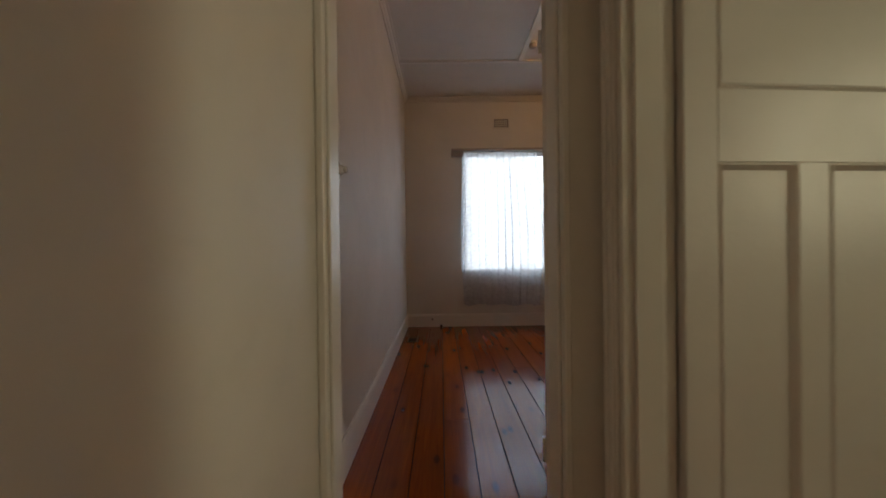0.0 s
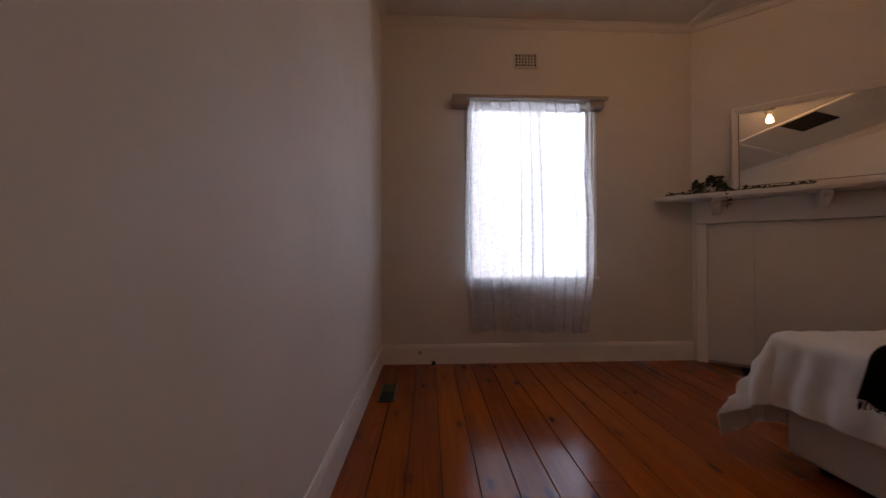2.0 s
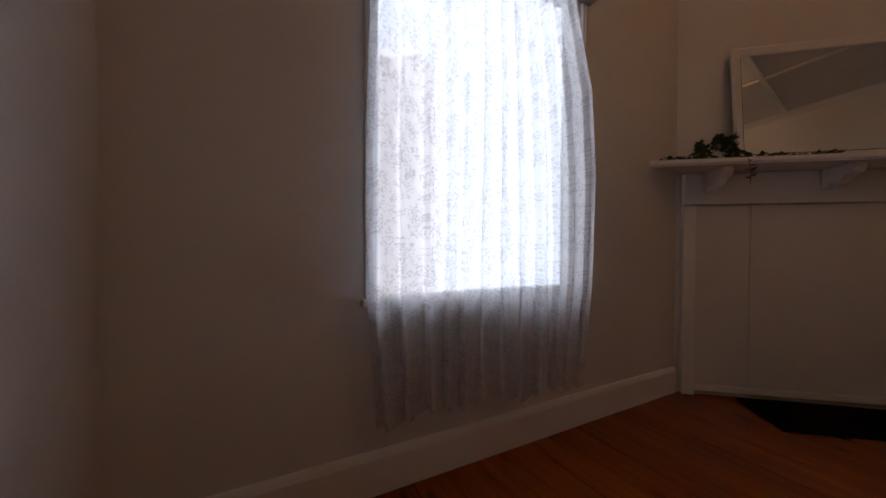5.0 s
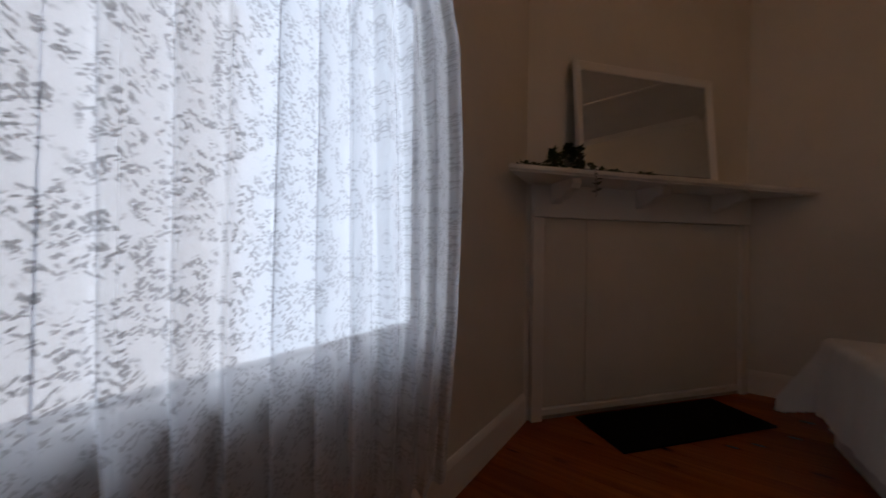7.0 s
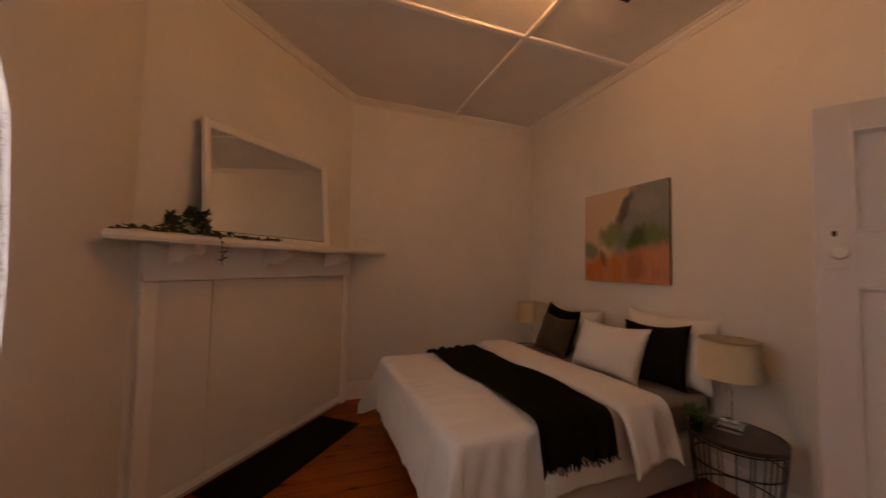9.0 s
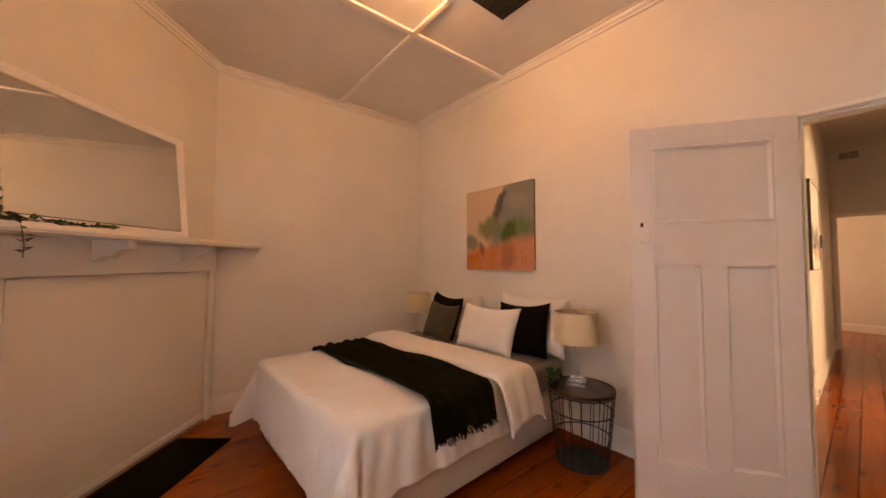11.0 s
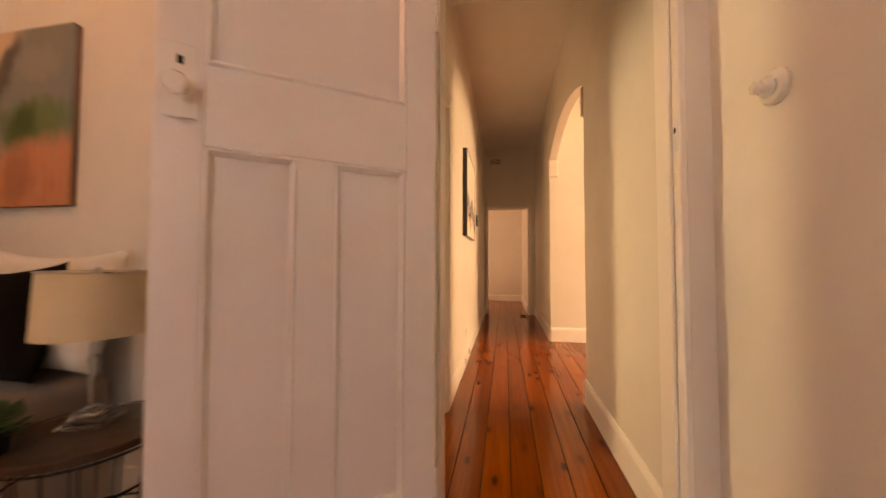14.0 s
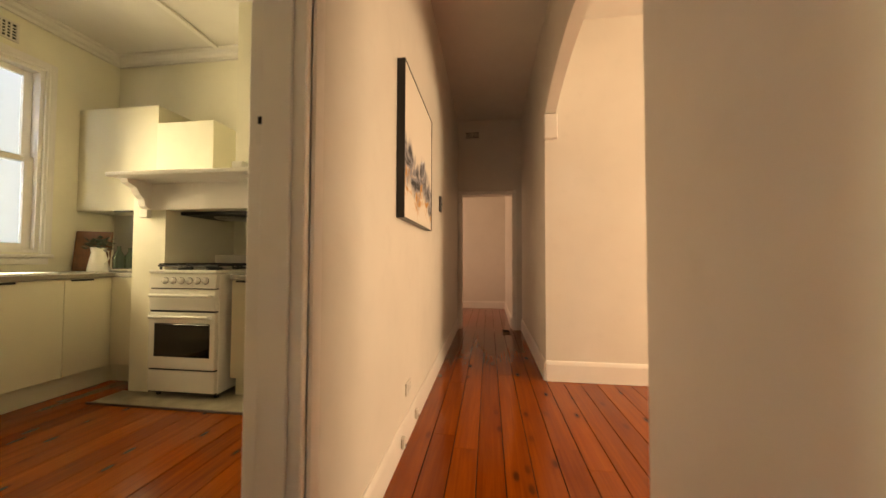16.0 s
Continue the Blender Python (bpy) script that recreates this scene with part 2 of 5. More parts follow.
def mountain_art(name):
    """A pale print: grey-blue and black ridges that step across its lower half, with ochre patches."""
    n = Nodes(name)
    s = n.node("SeparateXYZ", Vector=n.node("TexCoord").outputs["Object"])
    y, z = s.outputs[1], s.outputs[2]
    jag = n.noise(n.coords((1, 9, 5)), 1.0, 8, 0.7)
    patch = n.noise(n.coords((1, 8, 11)), 1.0, 5, 0.6, 1.0)
    ridge = n.math("ADD", n.math("MULTIPLY", n.math("SUBTRACT", n.noise(n.coords((1, 3.2, 0)), 1.0, 6, 0.6), 0.5), 0.62), n.math("MULTIPLY", y, 0.12))
    d = n.math("SUBTRACT", n.math("ADD", z, n.math("MULTIPLY", n.math("SUBTRACT", jag, 0.5), 0.16)), ridge)
    band = n.math("MULTIPLY", n.ramp(n.math("ADD", d, 0.5), (0.44, 1), (0.50, 0)), n.ramp(n.math("ADD", d, 0.5), (0.22, 0), (0.30, 1)))
    c = n.mix(n.math("MULTIPLY", band, n.ramp(patch, (0.34, 0), (0.46, 1))), (0.74, 0.70, 0.64), (0.24, 0.25, 0.30))
    c = n.mix(n.math("MULTIPLY", band, n.ramp(patch, (0.52, 0), (0.58, 1))), c, (0.02, 0.022, 0.03))
    low = n.math("MULTIPLY", n.ramp(n.math("ADD", d, 0.5), (0.30, 1), (0.36, 0)), n.ramp(n.math("ADD", d, 0.5), (0.16, 0), (0.22, 1)))
    c = n.mix(n.math("MULTIPLY", low, n.ramp(patch, (0.40, 1), (0.48, 0))), c, (0.50, 0.24, 0.03))
    return n.set(Base_Color=c, Roughness=0.6)


WALL = paint("wall paint", (0.73, 0.70, 0.65), 0.55, 55, 0.16, 0.05)
KITCHEN_WALL = paint("kitchen wall paint", (0.80, 0.77, 0.63), 0.45, 55, 0.14, 0.05)
CEILING = paint("ceiling paint", (0.74, 0.71, 0.67), 0.6, 40, 0.12, 0.05)
TRIM = paint("gloss trim paint", (0.83, 0.80, 0.76), 0.32, 80, 0.10, 0.06)
DOOR_PAINT = paint("door paint", (0.76, 0.72, 0.695), 0.36, 70, 0.16, 0.05)
FLOOR = boards("varnished pine", (0.36, 0.080, 0.006), (0.165, 0.027, 0.0025), (0.045, 0.011, 0.003), 0.115)
GAP = plain("dark under floor", (0.012, 0.007, 0.004), 0.9)
PELMET = paint("pelmet paint", (0.40, 0.35, 0.32), 0.5)
LACE = lace("lace net")
CLEAR = glass("window glass")
# Near-black stands in for the shade inside holes; the ceiling vent's slats share it.
VENT_DARK = plain("dark vent hollow", (0.012, 0.011, 0.01), 0.9)
VENT_WHITE = paint("vent plaster", (0.76, 0.72, 0.66), 0.6)
IRON = plain("blackened iron", (0.018, 0.017, 0.017), 0.5, 0.6)
OLD_BRASS = plain("tarnished brown register metal", (0.10, 0.07, 0.04), 0.5, 0.7)
BRASS = plain("aged brass", (0.45, 0.33, 0.16), 0.35, 1.0)
PORCELAIN = plain("white porcelain", (0.80, 0.77, 0.72), 0.15, 0, 0.05, 6, 0.5)
STEEL = plain("brushed steel", (0.55, 0.54, 0.52), 0.3, 1.0)
LINEN = cloth("white linen", (0.86, 0.835, 0.79), 520, 0.95, 0.45, 0.06, 0.1, 2.6, 0.013)
BASE_FABRIC = cloth("cream bed base fabric", (0.66, 0.60, 0.55), 700, 0.95, 0.25, 0.08)
TAUPE = cloth("taupe sheet", (0.30, 0.25, 0.22), 600, 0.95, 0.3, 0.1, 0.2, 1.2)
OLIVE = cloth("black olive knit", (0.0085, 0.009, 0.005), 260, 1.0, 0.8, 0.3, 0.0, 2.0)
BLACK_CLOTH = cloth("black cushion cloth", (0.007, 0.006, 0.007), 500, 0.95, 0.4, 0.2, 0.0)
CHARCOAL = cloth("charcoal velvet", (0.085, 0.066, 0.046), 300, 0.9, 0.5, 0.35, 0.1, 1.2)
SHADE = cloth("cream lamp shade linen", (0.70, 0.58, 0.38), 520, 0.9, 0.3, 0.06)
CRYSTAL = glass("clear glass lamp stem", (0.97, 0.97, 0.96))
TABLE_TOP = plain("dark walnut table top", (0.045, 0.022, 0.014), 0.35, 0, 0.4, 20, 0.2)
LEAF = plain("green leaf", (0.045, 0.10, 0.025), 0.5, 0, 0.4, 30)
IVY = plain("ivy leaf", (0.035, 0.065, 0.025), 0.5, 0, 0.45, 30)
TWIG = plain("brown twig", (0.10, 0.06, 0.03), 0.8)
MAT_BLACK = cloth("black hearth mat", (0.007, 0.006, 0.006), 180, 0.98, 0.6, 0.3, 0.0)
ART = canvas_art("abstract canvas")
ART_EDGE = plain("canvas edge", (0.22, 0.12, 0.08), 0.7)
PRINT = mountain_art("mountain print")
BLACK_PAINT = plain("black satin frame", (0.012, 0.012, 0.013), 0.35)
ENAMEL = plain("white enamel", (0.80, 0.78, 0.72), 0.18, 0, 0.04, 5, 0.4)
CABINET = plain("cream cabinet laminate", (0.68, 0.64, 0.49), 0.35, 0, 0.04, 3)
BENCH = plain("grey stone laminate", (0.26, 0.24, 0.205), 0.5, 0, 0.25, 60)
OVEN_GLASS = plain("oven glass", (0.008, 0.007, 0.007), 0.06, 0, 0.1, 8, 0.8)
CAST = plain("cast iron", (0.012, 0.012, 0.013), 0.6)
HEARTH = plain("cement hearth", (0.34, 0.29, 0.20), 0.7, 0, 0.35, 9)
BOARD_WOOD = plain("acacia board", (0.20, 0.08, 0.025), 0.45, 0, 0.5, 18)
GREEN_GLASS = glass("pale green glass", (0.72, 0.9, 0.82))
POWER = plain("white plastic", (0.74, 0.72, 0.68), 0.35)
VARNISH_DARK = plain("dark varnish", (0.05, 0.02, 0.008), 0.4)
MIRROR = Nodes("silvered mirror").set(Base_Color=(0.74, 0.76, 0.74), Metallic=1.0, Roughness=0.015)
GRASS = plain("grass", (0.06, 0.10, 0.03), 0.9, 0, 0.5, 3)
SKY_BACK = backdrop_view("garden backdrop")
BULB = glow("lit bulb", (1.0, 0.53, 0.21), BULB_GLOW)

# ---- building helpers ----


def empty_thing(name, m, label, category, group="", kind=""):
    ob = new(name)
    ob.empty_display_size = 0.1
    ob.matrix_world = m
    return tagged(ob, label, category, group, kind)


def finish(bm, smooth=None):
    bmesh.ops.recalc_face_normals(bm, faces=bm.faces)
    if smooth:
        for f in bm.faces:
            f.smooth = True
        for e in bm.edges:
            if len(e.link_faces) == 2 and e.calc_face_angle(0) > radians(smooth):
                e.smooth = False
    return bm


def part(name, bm, material, parent=None, label="", smooth=None):
    """One bmesh as one mesh object, under a thing or a part, or alone."""
    finish(bm, smooth)
    me = bpy.data.meshes.new(name)
    bm.to_mesh(me)
    bm.free()
    me.materials.append(material)
    ob = new(name, me)
    if parent:
        ob.parent = parent
    return tagged(ob, label)


def structure(name, bm, material, label="", category="", parent=None, smooth=None):
    ob = part(name, bm, material, parent, label, smooth)
    return tagged(ob, label, category, "", "structure")


def box(x0, x1, y0, y1, z0, z1, bevel=0.0, bm=None, seg=1):
    bm = bm or bmesh.new()
    made = bmesh.ops.create_cube(bm, size=1)["verts"]
    for v in made:
        v.co = ((x0 + x1) / 2 + v.co.x * (x1 - x0), (y0 + y1) / 2 + v.co.y * (y1 - y0), (z0 + z1) / 2 + v.co.z * (z1 - z0))
    if bevel:
        edges = list({e for v in made for e in v.link_edges})
        bmesh.ops.bevel(bm, geom=edges, offset=bevel, segments=seg, affect="EDGES", profile=0.5)
    return bm


def lathe(profile, seg=32, at=(0, 0, 0), bm=None, turn=None):
    """A body turned about z from (radius, height) pairs."""
    bm = bm or bmesh.new()
    rings = []
    for r, z in profile:
        if r < 1e-5:
            ring = [Vector((0, 0, z))]
        else:
            ring = [Vector((r * math.cos(2 * math.pi * i / seg), r * math.sin(2 * math.pi * i / seg), z)) for i in range(seg)]
        rings.append([bm.verts.new(Vector(at) + (turn @ p if turn else p)) for p in ring])
    for a, b in zip(rings, rings[1:]):
        for i in range(seg):
            j = (i + 1) % seg
            if len(a) == 1 and len(b) == 1:
                continue
            if len(a) == 1:
                bm.faces.new((a[0], b[i], b[j]))
            elif len(b) == 1:
                bm.faces.new((a[i], a[j], b[0]))
            else:
                bm.faces.new((a[i], a[j], b[j], b[i]))
    return bm


def tube(points, r, seg=8, bm=None, closed=False):
    """A round bar along points."""
    bm = bm or bmesh.new()
    pts = [Vector(p) for p in points]
    n = len(pts)
    rings = []
    for k, p in enumerate(pts):
        a = pts[(k - 1) % n] if closed else pts[max(k - 1, 0)]
        b = pts[(k + 1) % n] if closed else pts[min(k + 1, n - 1)]
        t = (b - a).normalized()
        u = t.cross(Vector((0, 0, 1)) if abs(t.z) < 0.9 else Vector((1, 0, 0))).normalized()
        w = t.cross(u)
        rings.append([bm.verts.new(p + r * (math.cos(2 * math.pi * i / seg) * u + math.sin(2 * math.pi * i / seg) * w)) for i in range(seg)])
    for k in range(n if closed else n - 1):
        a, b = rings[k], rings[(k + 1) % n]
        for i in range(seg):
            bm.faces.new((a[i], a[(i + 1) % seg], b[(i + 1) % seg], b[i]))
    if not closed:
        bm.faces.new(rings[0][::-1])
        bm.faces.new(rings[-1])
    return bm


def prism(outline, axis, a, b, bm=None):
    """A solid of an outline (pairs) extruded along axis from a to b. axis x: pairs are (y, z); y: (x, z); z: (x, y)."""
    bm = bm or bmesh.new()
    def at(p, d):
        return {"x": (d, p[0], p[1]), "y": (p[0], d, p[1]), "z": (p[0], p[1], d)}[axis]
    lo = [bm.verts.new(at(p, a)) for p in outline]
    hi = [bm.verts.new(at(p, b)) for p in outline]
    bm.faces.new(lo)
    bm.faces.new(hi[::-1])
    for i in range(len(outline)):
        j = (i + 1) % len(outline)
        bm.faces.new((lo[i], lo[j], hi[j], hi[i]))
    return bm


def walled(axis, p0, p1, u0, u1, z0, z1, openings=()):
    """A wall that fills p0..p1 across its thickness and u0..u1 along it, with openings (u0, u1, z0, z1) cut through."""
    us = sorted({u0, u1, *[v for o in openings for v in o[:2]]})
    zs = sorted({z0, z1, *[v for o in openings for v in o[2:]]})
    bm = bmesh.new()
    def solid(i, k):
        if not (0 <= i < len(us) - 1 and 0 <= k < len(zs) - 1):
            return False
        u, z = (us[i] + us[i + 1]) / 2, (zs[k] + zs[k + 1]) / 2
        return not any(o[0] < u < o[1] and o[2] < z < o[3] for o in openings)
    def at(u, p, z):
        return bm.verts.new((u, p, z) if axis == "y" else (p, u, z))
    def quad(*c):
        bm.faces.new([at(*q) for q in c])
    for i in range(len(us) - 1):
        for k in range(len(zs) - 1):
            if not solid(i, k):
                continue
            a, b, c, d = us[i], us[i + 1], zs[k], zs[k + 1]
            quad((a, p0, c), (b, p0, c), (b, p0, d), (a, p0, d))
            quad((a, p1, c), (a, p1, d), (b, p1, d), (b, p1, c))
            if not solid(i - 1, k):
                quad((a, p0, c), (a, p0, d), (a, p1, d), (a, p1, c))
            if not solid(i + 1, k):
                quad((b, p0, c), (b, p1, c), (b, p1, d), (b, p0, d))
            if not solid(i, k - 1):
                quad((a, p0, c), (a, p1, c), (b, p1, c), (b, p0, c))
            if not solid(i, k + 1):
                quad((a, p0, d), (b, p0, d), (b, p1, d), (a, p1, d))
    bmesh.ops.remove_doubles(bm, verts=bm.verts, dist=1e-5)
    return bm


def skirting(name, x0, y0, x1, y1, h=0.17, t=0.018):
    """A skirting board from one floor point to another; its face is left of the way along it."""
    d = Vector((x1 - x0, y1 - y0, 0))
    length = d.length
    bm = prism([(0, 0), (t, 0), (t, h - 0.03), (t * 0.75, h - 0.012), (t * 0.45, h), (0, h)], "x", 0, length)
    ob = structure(name, bm, TRIM, "white gloss painted timber skirting board", "baseboard")
    ob.matrix_world = Matrix.Translation((x0, y0, 0.001)) @ Matrix.Rotation(math.atan2(d.y, d.x), 4, "Z")
    return ob


def cornice(name, x0, y0, x1, y1, z, s=0.055):
    """A small stepped cornice under a ceiling, its face left of the way along it."""
    d = Vector((x1 - x0, y1 - y0, 0))
    pts = [(0, 0), (0, -s), (s * 0.25, -s), (s * 0.32, -s * 0.72), (s * 0.6, -s * 0.55), (s * 0.75, -s * 0.25), (s * 1.1, -s * 0.18), (s * 1.1, 0)]
    bm = prism(pts, "x", 0, d.length)
    ob = structure(name, bm, CEILING, "white painted timber cornice", "trim")
    ob.matrix_world = Matrix.Translation((x0, y0, z - 0.002)) @ Matrix.Rotation(math.atan2(d.y, d.x), 4, "Z")
    return ob


# ---- the shell ----
WX, EX, NY, SY = -0.375, 3.87, 4.535, 1.215        # bedroom faces
HW, HE, HS = -0.31, 0.635, -4.2                    # hall faces
KW, KE, KS, KN = 0.785, 4.00, -2.12, 1.05          # kitchen faces
TOP = 3.16
structure("wall_west", walled("x", WX - 0.15, WX, SY, NY + 0.2, -0.1, TOP), WALL, "off-white painted plaster bedroom wall", "wall")
structure("wall_north", walled("y", NY, NY + 0.12, WX, EX + 0.15, -0.1, TOP, [(0.40, 1.53, 0.72, 2.322)]), WALL, "off-white plaster wall with a window opening", "wall")
structure("wall_east", walled("x", EX, EX + 0.15, SY, NY, -0.1, TOP), WALL, "off-white painted plaster bedroom wall", "wall")
structure("wall_south", walled("y", KN, SY, -0.46, EX + 0.15, -0.1, TOP, [(-0.305, 0.515, -0.02, 2.06)]), WALL, "off-white plaster wall with a doorway", "wall")
structure("wall_hall_east", walled("x", HE, KW, HS, KN, -0.1, TOP, [(0.105, 0.972, -0.02, 2.06)]), WALL, "cream painted hall wall with the kitchen doorway", "wall")
structure("wall_hall_south", walled("y", HS - 0.15, HS, -0.46, KW + 0.4, -0.1, TOP, [(-0.17, 0.57, -0.02, 1.99)]), WALL, "cream plaster wall with a plain opening", "wall")

# the hall's west wall, with a shallow arch to the lounge
A0, A1, SPRING, RISE, HW0 = -2.10, -0.20, 2.28, 0.20, -0.40
west = walled("x", HW0, HW, HS, KN, -0.1, TOP, [(A0, A1, -0.02, TOP - 0.4)])
steps = 28
rad = ((A1 - A0) ** 2 / 4 + RISE ** 2) / (2 * RISE)
low = []
for i in range(steps + 1):
    y = A0 + (A1 - A0) * i / steps
    low.append((y, SPRING + RISE - rad + math.sqrt(max(rad ** 2 - (y - (A0 + A1) / 2) ** 2, 0))))
outline = low + [(A1, TOP - 0.4), (A0, TOP - 0.4)]
prism(outline, "x", HW0, HW, west)
structure("wall_hall_west", west, WALL, "cream plaster hall wall with a wide arch", "wall", smooth=30)

structure("wall_kitchen_south", walled("y", KS - 0.15, KS, KW, KE + 0.15, -0.1, TOP), KITCHEN_WALL, "cream kitchen wall behind the chimney breast", "wall")
structure("wall_kitchen_east", walled("x", KE, KE + 0.15, KS, KN, -0.1, TOP, [(-1.52, -0.58, 1.07, 2.65)]), KITCHEN_WALL, "cream kitchen wall with a sash window", "wall")
structure("wall_lounge_south", walled("y", A0 - 0.15, A0, -4.45, HW0, -0.1, TOP), WALL, "cream lounge wall in warm light", "wall")
structure("wall_lounge_west", walled("x", -4.6, -4.45, A0 - 0.15, 1.2, -0.1, TOP, [(-1.5, 0.3, 0.8, 2.4)]), WALL, "cream lounge wall with a window opening", "wall")
structure("wall_lounge_north", walled("y", 1.05, 1.2, -4.45, -0.525, -0.1, TOP), WALL, "cream lounge wall", "wall")
structure("wall_back_south", walled("y", -6.55, -6.4, -0.5, 2.65, -0.1, TOP), WALL, "pale pink-cream wall at the end of the hall", "wall")
structure("wall_back_west", walled("x", -0.32, -0.17, -6.4, HS - 0.15, -0.1, TOP), WALL, "pale cream back hall wall", "wall")
# Opening made up to hold the back hall's fill lamp.
structure("wall_back_east", walled("x", 2.5, 2.65, -6.4, HS - 0.15, -0.1, TOP, [(-5.8, -4.8, 0.9, 2.3)]), WALL, "pale cream back hall wall with an unseen opening added for the fill lamp", "wall")
structure("wall_back_north", walled("y", HS - 0.15, HS, KW + 0.4, 2.65, -0.1, TOP), WALL, "pale cream back hall wall", "wall")

structure("ceiling", box(WX, EX, SY, NY, 3.06, TOP), CEILING, "off-white board ceiling of the bedroom", "ceiling")
structure("ceiling_hall", box(HW, HE, HS, KN, 3.12, TOP), CEILING, "cream hall ceiling", "ceiling")
structure("ceiling_kitchen", box(KW, KE, KS, KN, 3.10, TOP), CEILING, "cream kitchen ceiling", "ceiling")
structure("ceiling_lounge", box(-4.45, HW0, A0, 1.05, 3.10, TOP), CEILING, "cream lounge ceiling", "ceiling")
structure("ceiling_back", box(-0.17, 2.5, -6.4, HS - 0.15, 3.10, TOP), CEILING, "cream back hall ceiling", "ceiling")
structure("roof", box(-4.9, 4.4, -6.9, 5.1, TOP + 0.002, TOP + 0.15), plain("roof sheet", (0.3, 0.3, 0.3), 0.6), "grey roof over the house", "roof")
structure("ground", box(-150, 150, -150, 150, -0.9, -0.5), GRASS, "grass yard round the house", "ground")
structure("floor_slab", box(-4.6, 4.15, -6.55, 4.735, -0.4, -0.026), GAP, "dark floor bed under the boards", "floor")

# ceiling battens
for bx0, bx1, by0, by1, z in ((2.39, 2.43, SY, NY, 3.06), (WX, 2.39, 3.60, 3.64, 3.06), (2.43, EX, 2.24, 2.28, 3.06), (0.98, 2.39, 2.24, 2.28, 3.06),
                              (0.94, 0.98, SY, 3.60, 3.06), (2.79, 2.83, KS, KN, 3.10), (KW, 2.79, -0.62, -0.58, 3.10), (2.83, KE, -0.62, -0.58, 3.10)):
    structure("trim_batten", box(bx0 - 0.004, bx1 + 0.004, by0, by1, z - 0.022, z - 0.001, 0.007, None, 2), TRIM, "white painted ceiling batten", "trim")

for i, (a, b, c, d) in enumerate(((WX, NY, WX, SY), (EX, SY, EX, NY), (EX, NY, WX, NY), (WX, SY, EX, SY))):
    cornice("trim_cornice", a, b, c, d, 3.06)
for a, b, c, d in ((KE, KS, KE, KN), (KW, KS, KE, KS), (KW, KN, KW, KS)):
    cornice("trim_cornice", a, b, c, d, 3.10, 0.09)

# chimney breast across the bedroom's north-east corner: EV runs along its face, NV points into the room
BL, BR = Vector((2.46, NY, 0)), Vector((EX, 3.365, 0))
EV = (BL - BR).normalized()
NV = Vector((-EV.y, EV.x, 0))
BREAST = Matrix(((EV.x, NV.x, 0, BR.x), (EV.y, NV.y, 0, BR.y), (0, 0, 1, 0), (0, 0, 0, 1)))
BLEN = (BR - BL).length
breast = prism([(BL.x, BL.y), (BR.x, BR.y), (EX, NY)], "z", -0.02, 3.06)
structure("wall_chimney", breast, WALL, "plaster chimney breast across the room's corner", "wall")
cornice("trim_cornice", BR.x, BR.y, BL.x, BL.y, 3.06)

# skirtings
skirting("baseboard", WX, NY, WX, SY)
skirting("baseboard", BL.x - 0.01, NY, WX, NY)
skirting("baseboard", 0.56, SY, EX, SY)
skirting("baseboard", EX, SY, EX, BR.y - 0.01)
skirting("baseboard", HW, KN, HW, A1)
skirting("baseboard", HW, A0, HW, HS, 0.16)
skirting("baseboard", -4.45, A0, HW, A0, 0.17)
skirting("baseboard", HE, HS, HE, 0.03, 0.15, 0.012)
skirting("baseboard", -0.17, HS - 0.15, -0.17, -6.4, 0.15)
skirting("baseboard", -0.17, -6.4, 2.5, -6.4, 0.15)


def door_lining(name, axis, p0, p1, u0, u1, top, t=0.022, stop_at=None):
    """Jamb linings and a head with a stop bead, inside an opening."""
    thing = empty_thing(name, Matrix(), "white gloss painted timber door frame", "door frame", "", "structure")
    def b(a0, a1, z0, z1, q0=p0, q1=p1, nm="jamb", bev=0.003):
        bm = box(a0, a1, q0, q1, z0, z1, bev) if axis == "y" else box(q0, q1, a0, a1, z0, z1, bev)
        part(nm, bm, TRIM, thing)
    e = 0.004
    b(u0, u0 + t, 0, top, p0 - e, p1 + e)
    b(u1 - t, u1, 0, top, p0 - e, p1 + e)
    b(u0 + t, u1 - t, top - t, top, p0 - e, p1 + e, "head")
    if stop_at is not None:
        s0, s1 = stop_at
        b(u0 + t, u0 + t + 0.012, 0, top - t, s0, s1, "stop_bead")
        b(u1 - t - 0.012, u1 - t, 0, top - t, s0, s1, "stop_bead")
        b(u0 + t + 0.012, u1 - t - 0.012, top - t - 0.012, top - t, s0, s1, "stop_bead")
    return thing


def architrave(name, axis, face, sign, u0, u1, top, w=0.10, sides=(1, 1)):
    """A moulded frame on a wall's face round an opening."""
    thing = empty_thing(name, Matrix(), "moulded white painted door architrave", "architrave", "", "structure")
    def leg(a0, a1, z0, z1, inner, nm):
        for k, (f0, f1, d) in enumerate(((0, 1, 0.012), (0.12, 0.9, 0.02), (0.55, 0.86, 0.027))):
            if nm == "head_board":
                c0, c1, y0, y1 = a0, a1, z0 + (z1 - z0) * f0, z0 + (z1 - z0) * f1
            else:
                span = a1 - a0
                c0, c1 = (a0 + span * f0, a0 + span * f1) if inner < 0 else (a1 - span * f1, a1 - span * f0)
                y0, y1 = z0, z1
            q0, q1 = sorted((face, face + sign * d))
            bm = box(c0, c1, q0, q1, y0, y1, 0.003) if axis == "y" else box(q0, q1, c0, c1, y0, y1, 0.003)
            part(nm, bm, TRIM, thing)
    if sides[0]:
        leg(u0 - w, u0 - 0.006, 0, top + w, 1, "side_board")
    if sides[1]:
        leg(u1 + 0.006, u1 + w, 0, top + w, -1, "side_board")
    leg(u0 - 0.006, u1 + 0.006, top + 0.006, top + w, 1, "head_board")
    return thing


